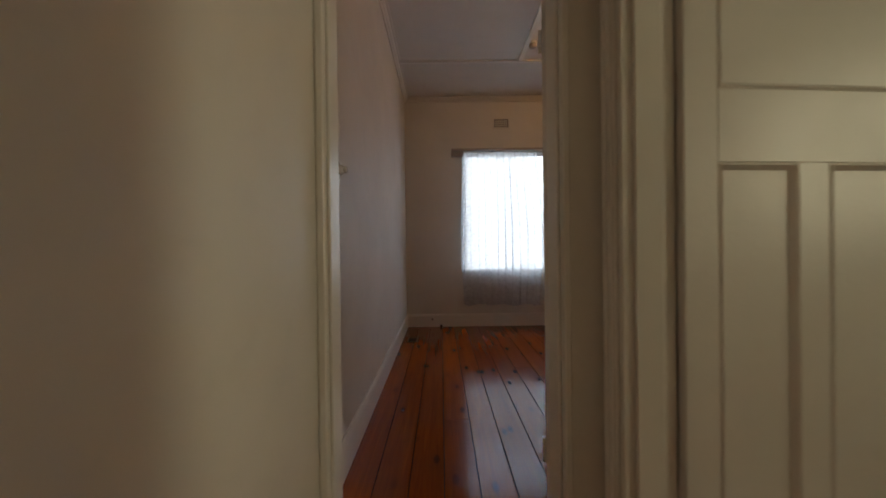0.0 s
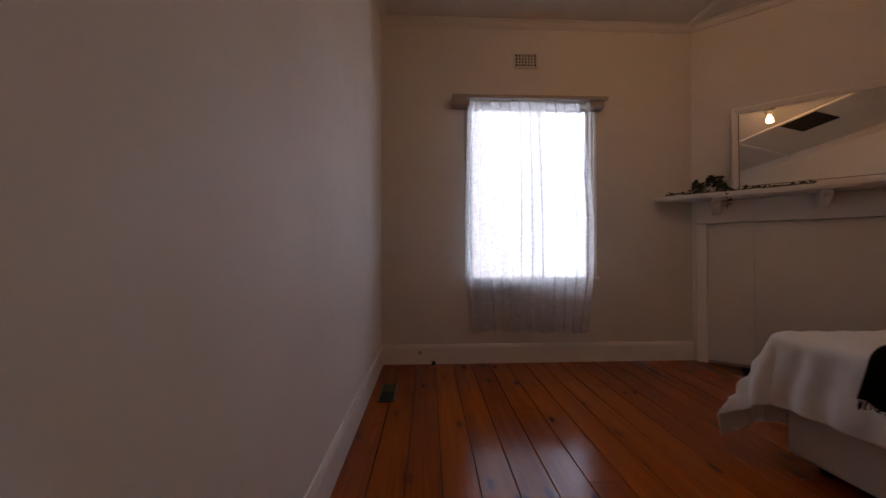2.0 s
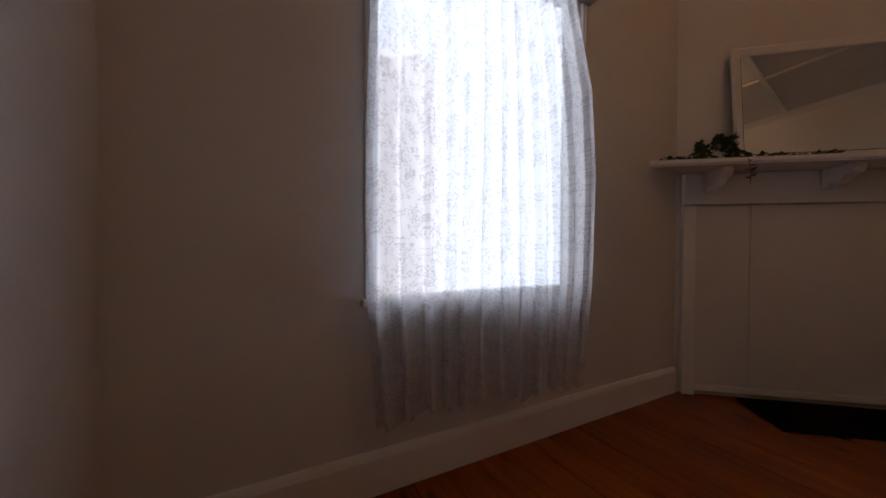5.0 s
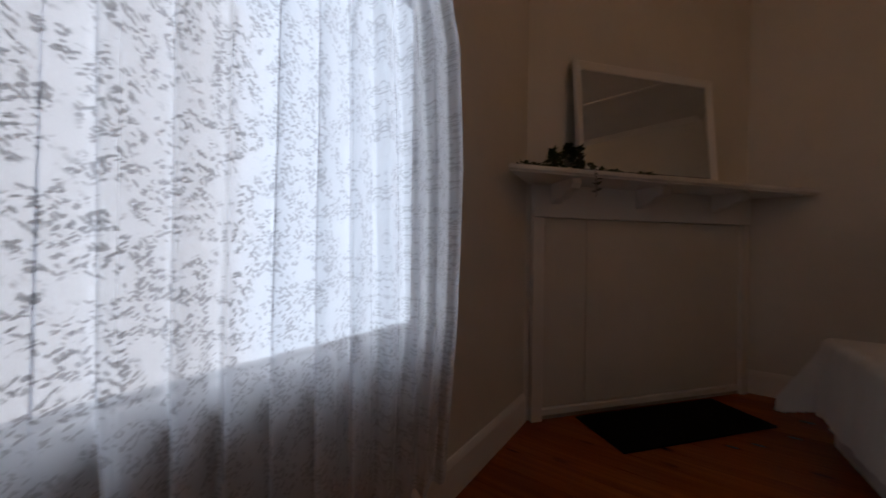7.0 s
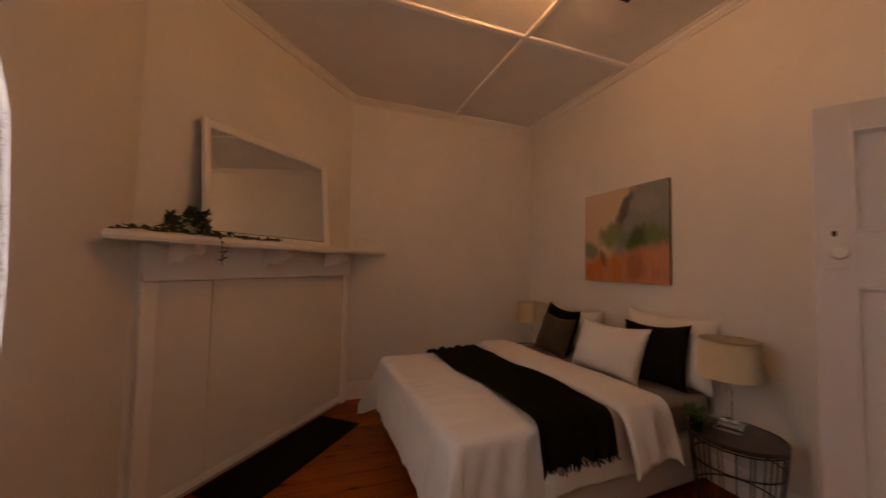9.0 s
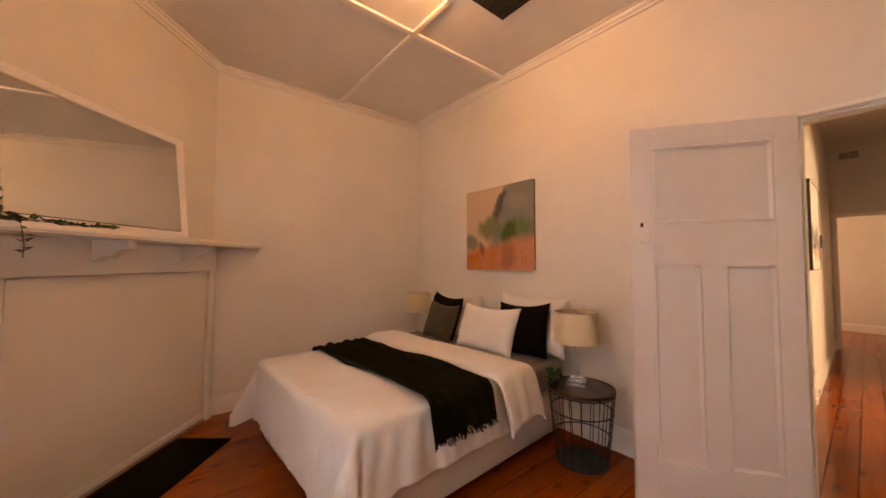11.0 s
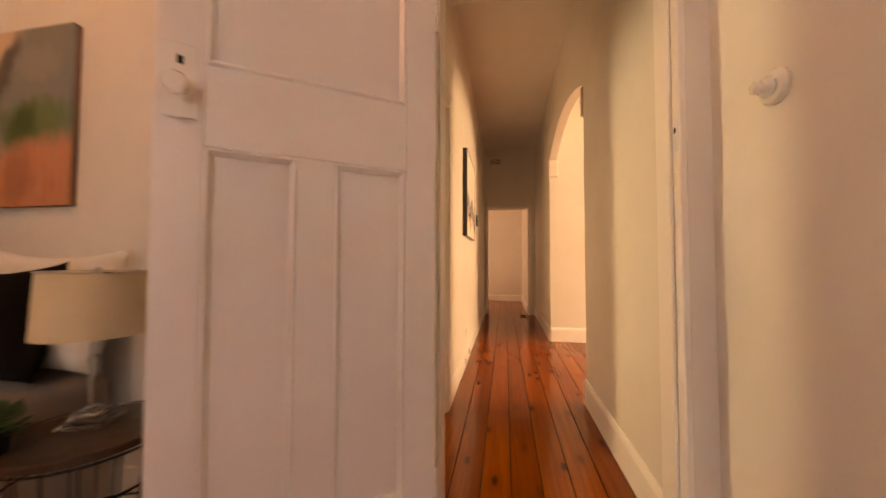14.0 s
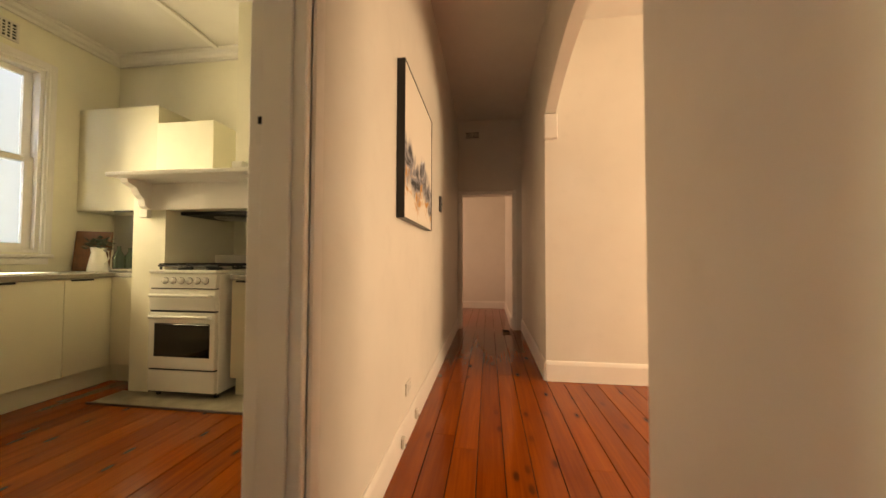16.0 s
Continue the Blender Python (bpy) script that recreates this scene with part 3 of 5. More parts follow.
door_lining("door_frame_bedroom", "y", KN, SY, -0.305, 0.515, 2.06, 0.022, (KN + 0.03, SY - 0.04))
door_lining("door_frame_kitchen", "x", HE, KW, 0.105, 0.972, 2.06, 0.022, (HE + 0.03, KW - 0.04))
architrave("door_frame_kitchen_hall", "x", HE, -1, 0.105, 0.972, 2.06, 0.065, (0, 1))
structure("trim_bead", box(HE - 0.014, HE - 0.001, 0.045, 0.101, 0, 2.06, 0.006), TRIM, "plain painted bead beside the kitchen doorway", "trim")
architrave("door_frame_kitchen_inner", "x", KW, 1, 0.105, 0.972, 2.06, 0.065)
architrave("door_frame_hall_end", "y", HS, 1, -0.17, 0.57, 1.99, 0.06)
sp = empty_thing("strike_plate", Matrix.Translation((-0.2815, 1.196, 1.40)), "painted metal strike plate in the door jamb", "strike plate")
part("plate", box(-0.0015, 0.0015, -0.012, 0.012, -0.05, 0.05, 0.0008), TRIM, sp)
part("latch_hole", box(0.0012, 0.0022, -0.006, 0.006, 0.008, 0.026), VENT_DARK, sp)
kp = empty_thing("strike_plate", Matrix.Translation((0.755, 0.1275, 1.365)), "painted metal strike plate in the kitchen jamb", "strike plate")
part("plate", box(-0.012, 0.012, -0.0015, 0.0015, -0.05, 0.05, 0.0008), TRIM, kp)
part("latch_hole", box(-0.006, 0.006, 0.0012, 0.0022, 0.004, 0.024), VENT_DARK, kp)

# impost blocks under the arch
for y, s in ((A0, 1), (A1, -1)):
    y0, y1 = sorted((y + s * 0.001, y + s * 0.045))
    structure("trim_impost", box(HW0 - 0.012, HW + 0.012, y0, y1, 2.06, SPRING - 0.004, 0.008), TRIM, "plaster impost block at the arch spring", "trim")


def panel_door(name, m, label, width=0.762, height=2.032):
    """A three-panel door; hinge edge at x = 0, leaf along +x, faces at y = 0 and y = -0.035."""
    door = empty_thing(name, m, label, "door", "", "structure")
    t = 0.035
    st, mid = 0.105, 0.10
    top_r, lock0, lock1, bot = height - 0.11, 1.285, 1.50, 0.235
    def b(nm, x0, x1, z0, z1, y0=-t, y1=0.0):
        part(nm, box(x0, x1, y0, y1, z0, z1, 0.002), DOOR_PAINT, door)
    b("stile", 0, st, 0, height)
    b("stile", width - st, width, 0, height)
    b("top_rail", st, width - st, top_r, height)
    b("lock_rail", st, width - st, lock0, lock1)
    b("bottom_rail", st, width - st, 0, bot)
    cx = width / 2
    b("mullion", cx - mid / 2, cx + mid / 2, bot, lock0)
    for x0, x1, z0, z1 in ((st, width - st, lock1, top_r), (st, cx - mid / 2, bot, lock0), (cx + mid / 2, width - st, bot, lock0)):
        b("panel", x0, x1, z0, z1, -t / 2 - 0.006, -t / 2 + 0.006)
        w = 0.022
        for side, ys in ((0, 1), (1, -1)):
            f = 0.0 if side == 0 else -t
            p = -t / 2 + ys * 0.006
            bm = bmesh.new()
            out = [(x0, z0), (x1, z0), (x1, z1), (x0, z1)]
            inn = [(x0 + w, z0 + w), (x1 - w, z0 + w), (x1 - w, z1 - w), (x0 + w, z1 - w)]
            ridge = [(x0 + w * 0.4, z0 + w * 0.4), (x1 - w * 0.4, z0 + w * 0.4), (x1 - w * 0.4, z1 - w * 0.4), (x0 + w * 0.4, z1 - w * 0.4)]
            ro = [bm.verts.new((x, f - ys * 0.003, z)) for x, z in out]
            rm = [bm.verts.new((x, f + ys * 0.0035, z)) for x, z in ridge]
            ri = [bm.verts.new((x, p + ys * 0.001, z)) for x, z in inn]
            for k in range(4):
                j = (k + 1) % 4
                bm.faces.new((ro[k], ro[j], rm[j], rm[k]))
                bm.faces.new((rm[k], rm[j], ri[j], ri[k]))
            part("panel_moulding", bm, DOOR_PAINT, door)
    for ys, f in ((1, 0.0), (-1, -t)):
        y0, y1 = sorted((f, f + ys * 0.005))
        plate = part("lock_plate", box(width - 0.088, width - 0.018, y0, y1, 1.350, 1.540, 0.002), PORCELAIN, door, "white painted lock plate")
        turn = Matrix.Rotation(radians(-90 * ys), 4, "X")
        part("knob", lathe([(0, 0.0), (0.012, 0.0), (0.010, 0.018), (0.013, 0.026), (0.026, 0.034), (0.029, 0.046), (0.022, 0.058), (0, 0.062)], 24, (width - 0.053, f + ys * 0.005, 1.418), None, turn), PORCELAIN, plate, "white round door knob", 40)
        k0, k1 = sorted((f + ys * 0.0045, f + ys * 0.0062))
        part("keyhole", box(width - 0.060, width - 0.046, k0, k1, 1.486, 1.508), VENT_DARK, plate)
    for z in (0.22, 1.78):
        part("hinge", lathe([(0, 0), (0.007, 0), (0.007, 0.09), (0, 0.09)], 10, (-0.004, 0.004, z)), TRIM, door, "painted butt hinge")
    return door


# the bedroom door stands open into the room; the kitchen door stands open against its wall
panel_door("door_1", Matrix.Translation((0.508, SY + 0.006, 0.012)) @ Matrix.Rotation(radians(36), 4, "Z") @ Matrix.Translation((0, 0.035, 0)), "white three-panel timber door standing open")
panel_door("door_2", Matrix.Translation((0.80, 0.932, 0.012)) @ Matrix.Rotation(radians(4.0), 4, "Z") @ Matrix.Translation((0, 0.03, 0)), "cream three-panel kitchen door standing open", 0.82)


def sash_window(name, m, w, h, label, f=0.03, st=0.045, rail=0.05, halves=True, trim_w=0.075, sill_up=0.0):
    """A double-hung window: frame, two sashes, sill; opening centred on x, depth along y (y > 0 is outside), z from the sill."""
    win = empty_thing(name, m, label, "window", "", "structure")
    def b(nm, x0, x1, y0, y1, z0, z1, mat=TRIM, par=win, bev=0.003):
        return part(nm, box(x0, x1, y0, y1, z0, z1, bev), mat, par)
    x0, x1 = -w / 2, w / 2
    head = -0.065 if sill_up else 0.075
    b("window_frame", x0, x0 + f, 0.0, 0.112, 0, h)
    b("window_frame", x1 - f, x1, 0.0, 0.112, 0, h)
    b("window_frame", x0 + f, x1 - f, 0.0, 0.112, h - f, h)
    b("window_frame", x0 + f, x1 - f, 0.0, 0.112, 0, f)
    for z0, z1, y in ((f, h / 2 + rail / 2, 0.038), (h / 2 - rail / 2, h - f, 0.076)) if halves else ((f, h - f, 0.05),):
        s = b("sash", x0 + f, x0 + f + st, y, y + 0.035, z0, z1)
        b("sash", x1 - f - st, x1 - f, y, y + 0.035, z0, z1)
        b("sash", x0 + f + st, x1 - f - st, y, y + 0.035, z0, z0 + rail)
        b("sash", x0 + f + st, x1 - f - st, y, y + 0.035, z1 - rail, z1)
        pane = part("pane", box(x0 + f + st, x1 - f - st, y + 0.015, y + 0.019, z0 + rail, z1 - rail), CLEAR, win)
        pane.visible_shadow = False
    b("window_sill", x0 - trim_w - 0.015, x1 + trim_w + 0.015, -0.038, 0.0, -0.045 + sill_up, -0.012 + sill_up, TRIM, win, 0.008)
    b("apron", x0 - trim_w + 0.015, x1 + trim_w - 0.015, -0.016, -0.001, -0.10 + sill_up, -0.0455 + sill_up)
    for sx in (-1, 1):
        a, c = sorted((sx * (w / 2), sx * (w / 2 + trim_w)))
        b("side_casing", a, c, -0.02, -0.001, sill_up - 0.012, h + head)
        a, c = sorted((sx * (w / 2 + 0.02), sx * (w / 2 + trim_w - 0.015)))
        b("side_casing", a, c, -0.028, -0.02, sill_up - 0.012, h + head - 0.015)
    if not sill_up:
        b("head_casing", x0, x1, -0.02, -0.001, h, h + 0.075)
        b("head_casing", x0, x1, -0.028, -0.02, h + 0.02, h + 0.06)
    return win


sash_window("window_1", Matrix.Translation((0.965, NY, 0.72)), 1.13, 1.602, "white timber sash window behind the lace curtain", 0.016, 0.022, 0.022, False, 0.03, 0.055)
sash_window("window_2", Matrix.Translation((KE, -1.05, 1.07)) @ Matrix.Rotation(radians(-90), 4, "Z"), 0.94, 1.58, "white timber double-hung kitchen window", 0.03, 0.06)
part("backdrop", box(-2.0, 7.5, 7.4, 7.42, -0.45, 4.9), SKY_BACK)
tagged(bpy.data.objects["backdrop"], "hazy bright garden and pale sky outside", "backdrop", "", "structure")
kb = part("backdrop_kitchen", box(5.6, 5.62, -3.5, 1.6, -0.45, 4.2), glow("pale sky backdrop", (0.78, 0.90, 1.0), 0.42))
tagged(kb, "pale bright sky beyond the kitchen window", "backdrop", "", "structure")

# ---- bedroom: window dressing ----


def curtain(name):
    """A gathered lace net: pleats that fold over themselves, wider low down, hem uneven."""
    rng = random.Random(4)
    pleats, cols, rows = 12, 420, 40
    amp = [rng.uniform(1.3, 2.5) for _ in range(pleats + 2)]
    dep = [rng.uniform(0.012, 0.030) for _ in range(pleats + 2)]
    off = [rng.uniform(-0.9, 0.9) for _ in range(pleats + 2)]
    bm = bmesh.new()
    grid = []
    for r in range(rows + 1):
        f = r / rows
        wide = 0.99 + 0.115 * min(f / 0.5, 1) - 0.08 * max(f - 0.75, 0) / 0.25
        mid = 0.88 + 0.02 * min(f / 0.5, 1)
        line = []
        for c in range(cols + 1):
            s = c / cols
            k = s * pleats
            i, q = int(k), k - int(k)
            j = min(i + 1, pleats)
            a, d, o = (amp[i] * (1 - q) + amp[j] * q), (dep[i] * (1 - q) + dep[j] * q), (off[i] * (1 - q) + off[j] * q)
            ph = 2 * math.pi * k + o + 0.5 * math.sin(2.2 * f + i)
            grow = 0.35 + 0.65 * min(f * 2.2, 1)
            x = mid + wide * (s - 0.5 + a * math.sin(ph) * (0.65 + 0.35 * grow) / (2 * math.pi * pleats))
            y = 4.455 + d * math.sin(ph) * (0.5 + 0.5 * grow) + 0.010 * math.sin(5 * f + 9 * s) - 0.080 * s ** 1.5 * min(f / 0.3, 1)
            z = 2.30 - f * (2.0 + 0.012 * math.sin(7 * s * math.pi))
            line.append(bm.verts.new((x, y, z)))
        grid.append(line)
    for r in range(rows):
        for c in range(cols):
            bm.faces.new((grid[r][c], grid[r][c + 1], grid[r + 1][c + 1], grid[r + 1][c]))
    thing = empty_thing(name, Matrix(), "white floral lace curtain gathered across the window", "curtain")
    part("net", bm, LACE, thing, "", 60)
    part("curtain_rod", tube([(0.36, 4.452, 2.315), (1.47, 4.452, 2.315)], 0.008, 8), STEEL, thing, "thin metal curtain rod")
    return thing


curtain("lace_curtain")
pel = empty_thing("pelmet_board", Matrix(), "grey painted timber pelmet board above the window", "pelmet")
part("face_board", box(0.245, 1.625, 4.425, 4.442, 2.325, 2.355, 0.002), PELMET, pel)
part("top_board", box(0.245, 1.625, 4.442, NY - 0.001, 2.340, 2.356, 0.002), PELMET, pel)
for x0, x1 in ((0.245, 0.40), (1.47, 1.60)):
    part("bracket_block", box(x0, x1, 4.445, NY - 0.001, 2.265, 2.338, 0.003), PELMET, pel)


def wall_vent(name, m, w, h, cols, rows, label):
    """A plaster vent with square holes; it lies in x and z, its face towards -y."""
    v = empty_thing(name, m, label, "vent")
    part("backing", box(-w / 2 + 0.004, w / 2 - 0.004, -0.004, -0.001, -h / 2 + 0.004, h / 2 - 0.004), VENT_DARK, v)
    e = 0.018
    for x0, x1, z0, z1 in ((-w / 2, w / 2, h / 2 - e, h / 2), (-w / 2, w / 2, -h / 2, -h / 2 + e), (-w / 2, -w / 2 + e, -h / 2 + e, h / 2 - e), (w / 2 - e, w / 2, -h / 2 + e, h / 2 - e)):
        part("frame", box(x0, x1, -0.012, -0.001, z0, z1, 0.002), VENT_WHITE, v)
    for i in range(1, cols):
        x = -w / 2 + e + (w - 2 * e) * i / cols
        part("bar", box(x - 0.0055, x + 0.0055, -0.010, -0.002, -h / 2 + e, h / 2 - e), VENT_WHITE, v)
    for k in range(1, rows):
        z = -h / 2 + e + (h - 2 * e) * k / rows
        part("slat", box(-w / 2 + e, w / 2 - e, -0.0095, -0.0025, z - 0.004, z + 0.004), VENT_WHITE, v)
    return v


wall_vent("wall_vent", Matrix.Translation((0.918, NY, 2.715)), 0.225, 0.145, 7, 4, "cream plaster wall vent with square holes")
wall_vent("wall_vent", Matrix.Translation((0.42, HS, 2.90)) @ Matrix.Rotation(math.pi, 4, "Z"), 0.23, 0.12, 2, 5, "cream slatted wall vent at the hall's end")
wall_vent("wall_vent", Matrix.Translation((KE, -1.22, 2.86)) @ Matrix.Rotation(radians(-90), 4, "Z"), 0.24, 0.16, 7, 5, "cream kitchen wall vent with square holes")


def floor_register(name, m, w, l, label):
    f = empty_thing(name, m, label, "floor vent")
    part("duct", box(-w / 2 + 0.012, w / 2 - 0.012, -l / 2 + 0.012, l / 2 - 0.012, 0.0005, 0.002), VENT_DARK, f)
    e = 0.014
    for x0, x1, y0, y1 in ((-w / 2, w / 2, l / 2 - e, l / 2), (-w / 2, w / 2, -l / 2, -l / 2 + e), (-w / 2, -w / 2 + e, -l / 2 + e, l / 2 - e), (w / 2 - e, w / 2, -l / 2 + e, l / 2 - e)):
        part("rim", box(x0, x1, y0, y1, 0.0005, 0.006, 0.001), OLD_BRASS, f)
    n = int(l / 0.016)
    for i in range(1, n):
        y = -l / 2 + e + (l - 2 * e) * i / n
        s = part("louvre", box(-w / 2 + e, w / 2 - e, -0.0045, 0.0045, -0.0012, 0.0012), OLD_BRASS if i > n * 0.52 else IRON, f)
        s.matrix_basis = pose(0, y, 0.0042, 28)
    return f


floor_register("floor_register", Matrix.Translation((-0.245, 3.915, 0.0005)), 0.115, 0.30, "brass floor heating register beside the skirting")
floor_register("floor_register", Matrix.Translation((-0.07, -4.02, 0.0005)), 0.11, 0.30, "brass floor heating register in the hall")

# round old switch on the west wall
sw = empty_thing("wall_switch", Matrix.Translation((WX, 1.475, 1.41)) @ Matrix.Rotation(radians(90), 4, "Y"), "round white porcelain wall switch with a knob", "switch")
part("base", lathe([(0, 0), (0.040, 0), (0.042, 0.010), (0.037, 0.016), (0.022, 0.018)], 28), PORCELAIN, sw, "", 40)
part("knob", lathe([(0.020, 0.017), (0.024, 0.022), (0.019, 0.034), (0.013, 0.038), (0.015, 0.050), (0.009, 0.055), (0, 0.056)], 24), PORCELAIN, sw, "", 40)
# skirting socket, and a stub of black cable
so = empty_thing("cable_socket", Matrix.Translation((-0.035, NY - 0.018, 0.102)), "small round cable socket on the skirting", "socket")
part("cover", lathe([(0, 0), (0.016, 0), (0.015, 0.006), (0.006, 0.009), (0, 0.009)], 16, (0, 0, 0), None, Matrix.Rotation(radians(90), 4, "X")), PELMET, so)
st = empty_thing("door_stop", Matrix.Translation((0.083, NY - 0.03, 0.0)), "small black rubber stop by the skirting", "door stop")
part("rubber", lathe([(0, 0.001), (0.017, 0.001), (0.015, 0.028), (0, 0.03)], 14), IRON, st)
part("plate", box(-0.02, 0.02, 0.0, 0.011, 0.02, 0.05, 0.003), POWER, st)

# ceiling: bare bulb in a batten holder, dark square vent
bl = empty_thing("ceiling_light", Matrix.Translation((1.72, 2.66, 3.06)), "bare lit bulb in a white ceiling holder", "ceiling light")
part("rose", lathe([(0, -0.001), (0.05, -0.001), (0.05, -0.016), (0.028, -0.024), (0.022, -0.06), (0, -0.06)], 24), POWER, bl, "", 40)
part("bulb", lathe([(0.012, -0.06), (0.015, -0.075), (0.030, -0.10), (0.033, -0.122), (0.026, -0.145), (0.010, -0.156), (0, -0.158)], 20), BULB, bl, "warm lit glass bulb", 60)
sa = empty_thing("smoke_alarm", Matrix.Translation((1.02, 3.31, 3.06)), "small white round smoke alarm on the ceiling", "smoke alarm")
part("base", lathe([(0, -0.001), (0.045, -0.001), (0.045, -0.014), (0, -0.015)], 24), POWER, sa)
part("cover", lathe([(0.030, -0.0155), (0.040, -0.0155), (0.036, -0.040), (0.020, -0.050), (0, -0.051)], 24), PELMET, sa, "grey vented cover", 40)
cv = empty_thing("ceiling_vent", Matrix.Translation((1.70, 2.03, 3.06)), "dark square ceiling vent grille", "vent")
part("frame", box(-0.19, 0.19, -0.19, 0.19, -0.012, -0.001, 0.003), IRON, cv)
for i in range(12):
    part("slat", box(-0.175, 0.175, -0.17 + i * 0.03, -0.158 + i * 0.03, -0.018, -0.012), VENT_DARK, cv)

# ---- fireplace ----
fs = empty_thing("fireplace_surround", BREAST, "white painted corner fireplace surround, boarded in", "fireplace")
inv = BREAST.inverted()
fd = 0.305
pl = BL + NV * fd
pl = pl + EV * ((NY - 0.004 - pl.y) / EV.y)
pr = BL + NV * fd
pr = pr + EV * ((EX - 0.004 - pr.x) / EV.x)
cornr = [inv @ Vector((p.x, p.y, 0)) for p in (pl, pr)]
shelf = [(cornr[0].x - 0.09, fd), (cornr[1].x + 0.03, fd), (0.008, 0.004), (BLEN - 0.008, 0.004)]
sb = prism(shelf, "z", 1.438, 1.476)
bmesh.ops.bevel(sb, geom=[e for e in sb.edges if abs(e.verts[0].co.y - fd) < 1e-4 and abs(e.verts[1].co.y - fd) < 1e-4 and abs(e.verts[0].co.z - e.verts[1].co.z) < 1e-4], offset=0.012, segments=3, affect="EDGES")
part("mantel_shelf", sb, TRIM, fs)
part("frieze", box(0.02, BLEN - 0.03, 0.002, 0.042, 1.238, 1.436, 0.004), TRIM, fs)
part("pilaster", box(0.03, 0.095, 0.002, 0.040, 0.0, 1.236, 0.004), TRIM, fs)
part("pilaster", box(BLEN - 0.105, BLEN - 0.03, 0.002, 0.040, 0.0, 1.236, 0.004), TRIM, fs)
seam = BLEN - 0.42
part("cover_board", box(0.097, seam, 0.002, 0.016, 0.072, 1.233, 0.002), WALL, fs, "painted board closing the fireplace")
part("cover_board", box(seam + 0.003, BLEN - 0.107, 0.002, 0.016, 0.072, 1.233, 0.002), WALL, fs, "painted board closing the fireplace")
part("base_rail", box(0.097, BLEN - 0.107, 0.002, 0.030, 0.028, 0.068, 0.004), TRIM, fs)
part("base_slot", box(0.10, BLEN - 0.11, 0.002, 0.020, 0.003, 0.026), PELMET, fs)
for a in (BLEN - 0.17, BLEN - 0.80, BLEN - 1.45):
    prof = [(0.042, 1.437), (0.245, 1.437), (0.25, 1.41), (0.235, 1.385), (0.19, 1.375), (0.165, 1.352), (0.13, 1.335), (0.10, 1.345), (0.075, 1.325), (0.042, 1.318)]
    part("bracket", prism(prof, "x", a - 0.028, a + 0.028), TRIM, fs)

hm = empty_thing("hearth_mat", BREAST, "long black mat on the floor before the fireplace", "mat")
part("mat", box(BLEN - 1.44, BLEN - 0.33, 0.045, 0.44, 0.001, 0.012, 0.004), MAT_BLACK, hm)

# the mirror leans on the breast, its foot on the shelf
mw, mh = 1.055, 0.725
lean = radians(5.0)
mr = empty_thing("leaning_mirror", BREAST @ Matrix.Translation((BLEN - 1.33, 0.135, 1.478)) @ Matrix.Rotation(radians(-1.7), 4, "Z") @ Matrix.Rotation(lean, 4, "X"), "white framed mirror leaning on the mantel shelf", "mirror")
fw = 0.046
def frame_side(outer, inner, nm, par, mat):
    bm = bmesh.new()
    layers = []
    for pts, y in ((outer, 0.002), (outer, 0.026), ([(o[0] * 0.8 + i[0] * 0.2, o[1] * 0.8 + i[1] * 0.2) for o, i in zip(outer, inner)], 0.032), (inner, 0.016), (inner, 0.002)):
        layers.append([bm.verts.new((p[0], y, p[1])) for p in pts])
    for a, b in zip(layers, layers[1:] + layers[:1]):
        bm.faces.new((a[0], a[1], b[1], b[0]))
    bm.faces.new([l[0] for l in layers])
    bm.faces.new([l[1] for l in layers][::-1])
    part(nm, bm, mat, par)
oc = [(0, 0), (mw, 0), (mw, mh), (0, mh)]
ic = [(fw, fw), (mw - fw, fw), (mw - fw, mh - fw), (fw, mh - fw)]
for k in range(4):
    j = (k + 1) % 4
    frame_side([oc[k], oc[j]], [ic[k], ic[j]], "frame_side", mr, TRIM)
part("mirror_glass", box(fw + 0.005, mw - fw - 0.005, 0.006, 0.012, fw + 0.005, mh - fw - 0.005), MIRROR, mr, "bevelled mirror glass")
part("back_board", box(0.01, mw - 0.01, -0.004, 0.0018, 0.01, mh - 0.01), IRON, mr)


def leaf_into(bm, at, way, up, size, lobes=False):
    """One leaf, folded along its rib."""
    way, up = way.normalized(), up.normalized()
    side = way.cross(up).normalized()
    a = bm.verts.new(at)
    tip = bm.verts.new(at + way * size)
    m = bm.verts.new(at + way * size * 0.5 - up * size * 0.10)
    l = bm.verts.new(at + way * size * 0.42 + side * size * 0.42 + up * size * 0.06)
    r = bm.verts.new(at + way * size * 0.42 - side * size * 0.42 + up * size * 0.06)
    for q in ((a, l, m), (m, l, tip), (a, m, r), (m, tip, r)):
        bm.faces.new(q)


rng = random.Random(11)
iv = empty_thing("ivy_garland", BREAST @ Matrix.Translation((0, 0, 1.476)), "trailing artificial ivy garland on the mantel shelf", "ivy")
stems, leaves = bmesh.new(), bmesh.new()
path = [(-0.18 + 0.046 * i, 0.205 + 0.028 * math.sin(i * 1.1) + rng.uniform(-0.01, 0.01), 0.012 + 0.006 * abs(math.sin(i * 0.9))) for i in range(21)]
tube(path, 0.0025, 5, stems)
strands = [path]
for i in range(9):
    a0 = 0.10 + rng.uniform(-0.08, 0.12)
    h, r, th = rng.uniform(0.05, 0.13), rng.uniform(0.05, 0.13), rng.uniform(0, 6.28)
    strands.append([(a0 + r * q * math.cos(th), max(0.10, min(0.285, 0.215 + 0.4 * r * q * math.sin(th))), 0.012 + h * math.sin(math.pi * min(q * 0.85 + 0.1, 1))) for q in [k / 7 for k in range(8)]])
    tube(strands[-1], 0.002, 5, stems)
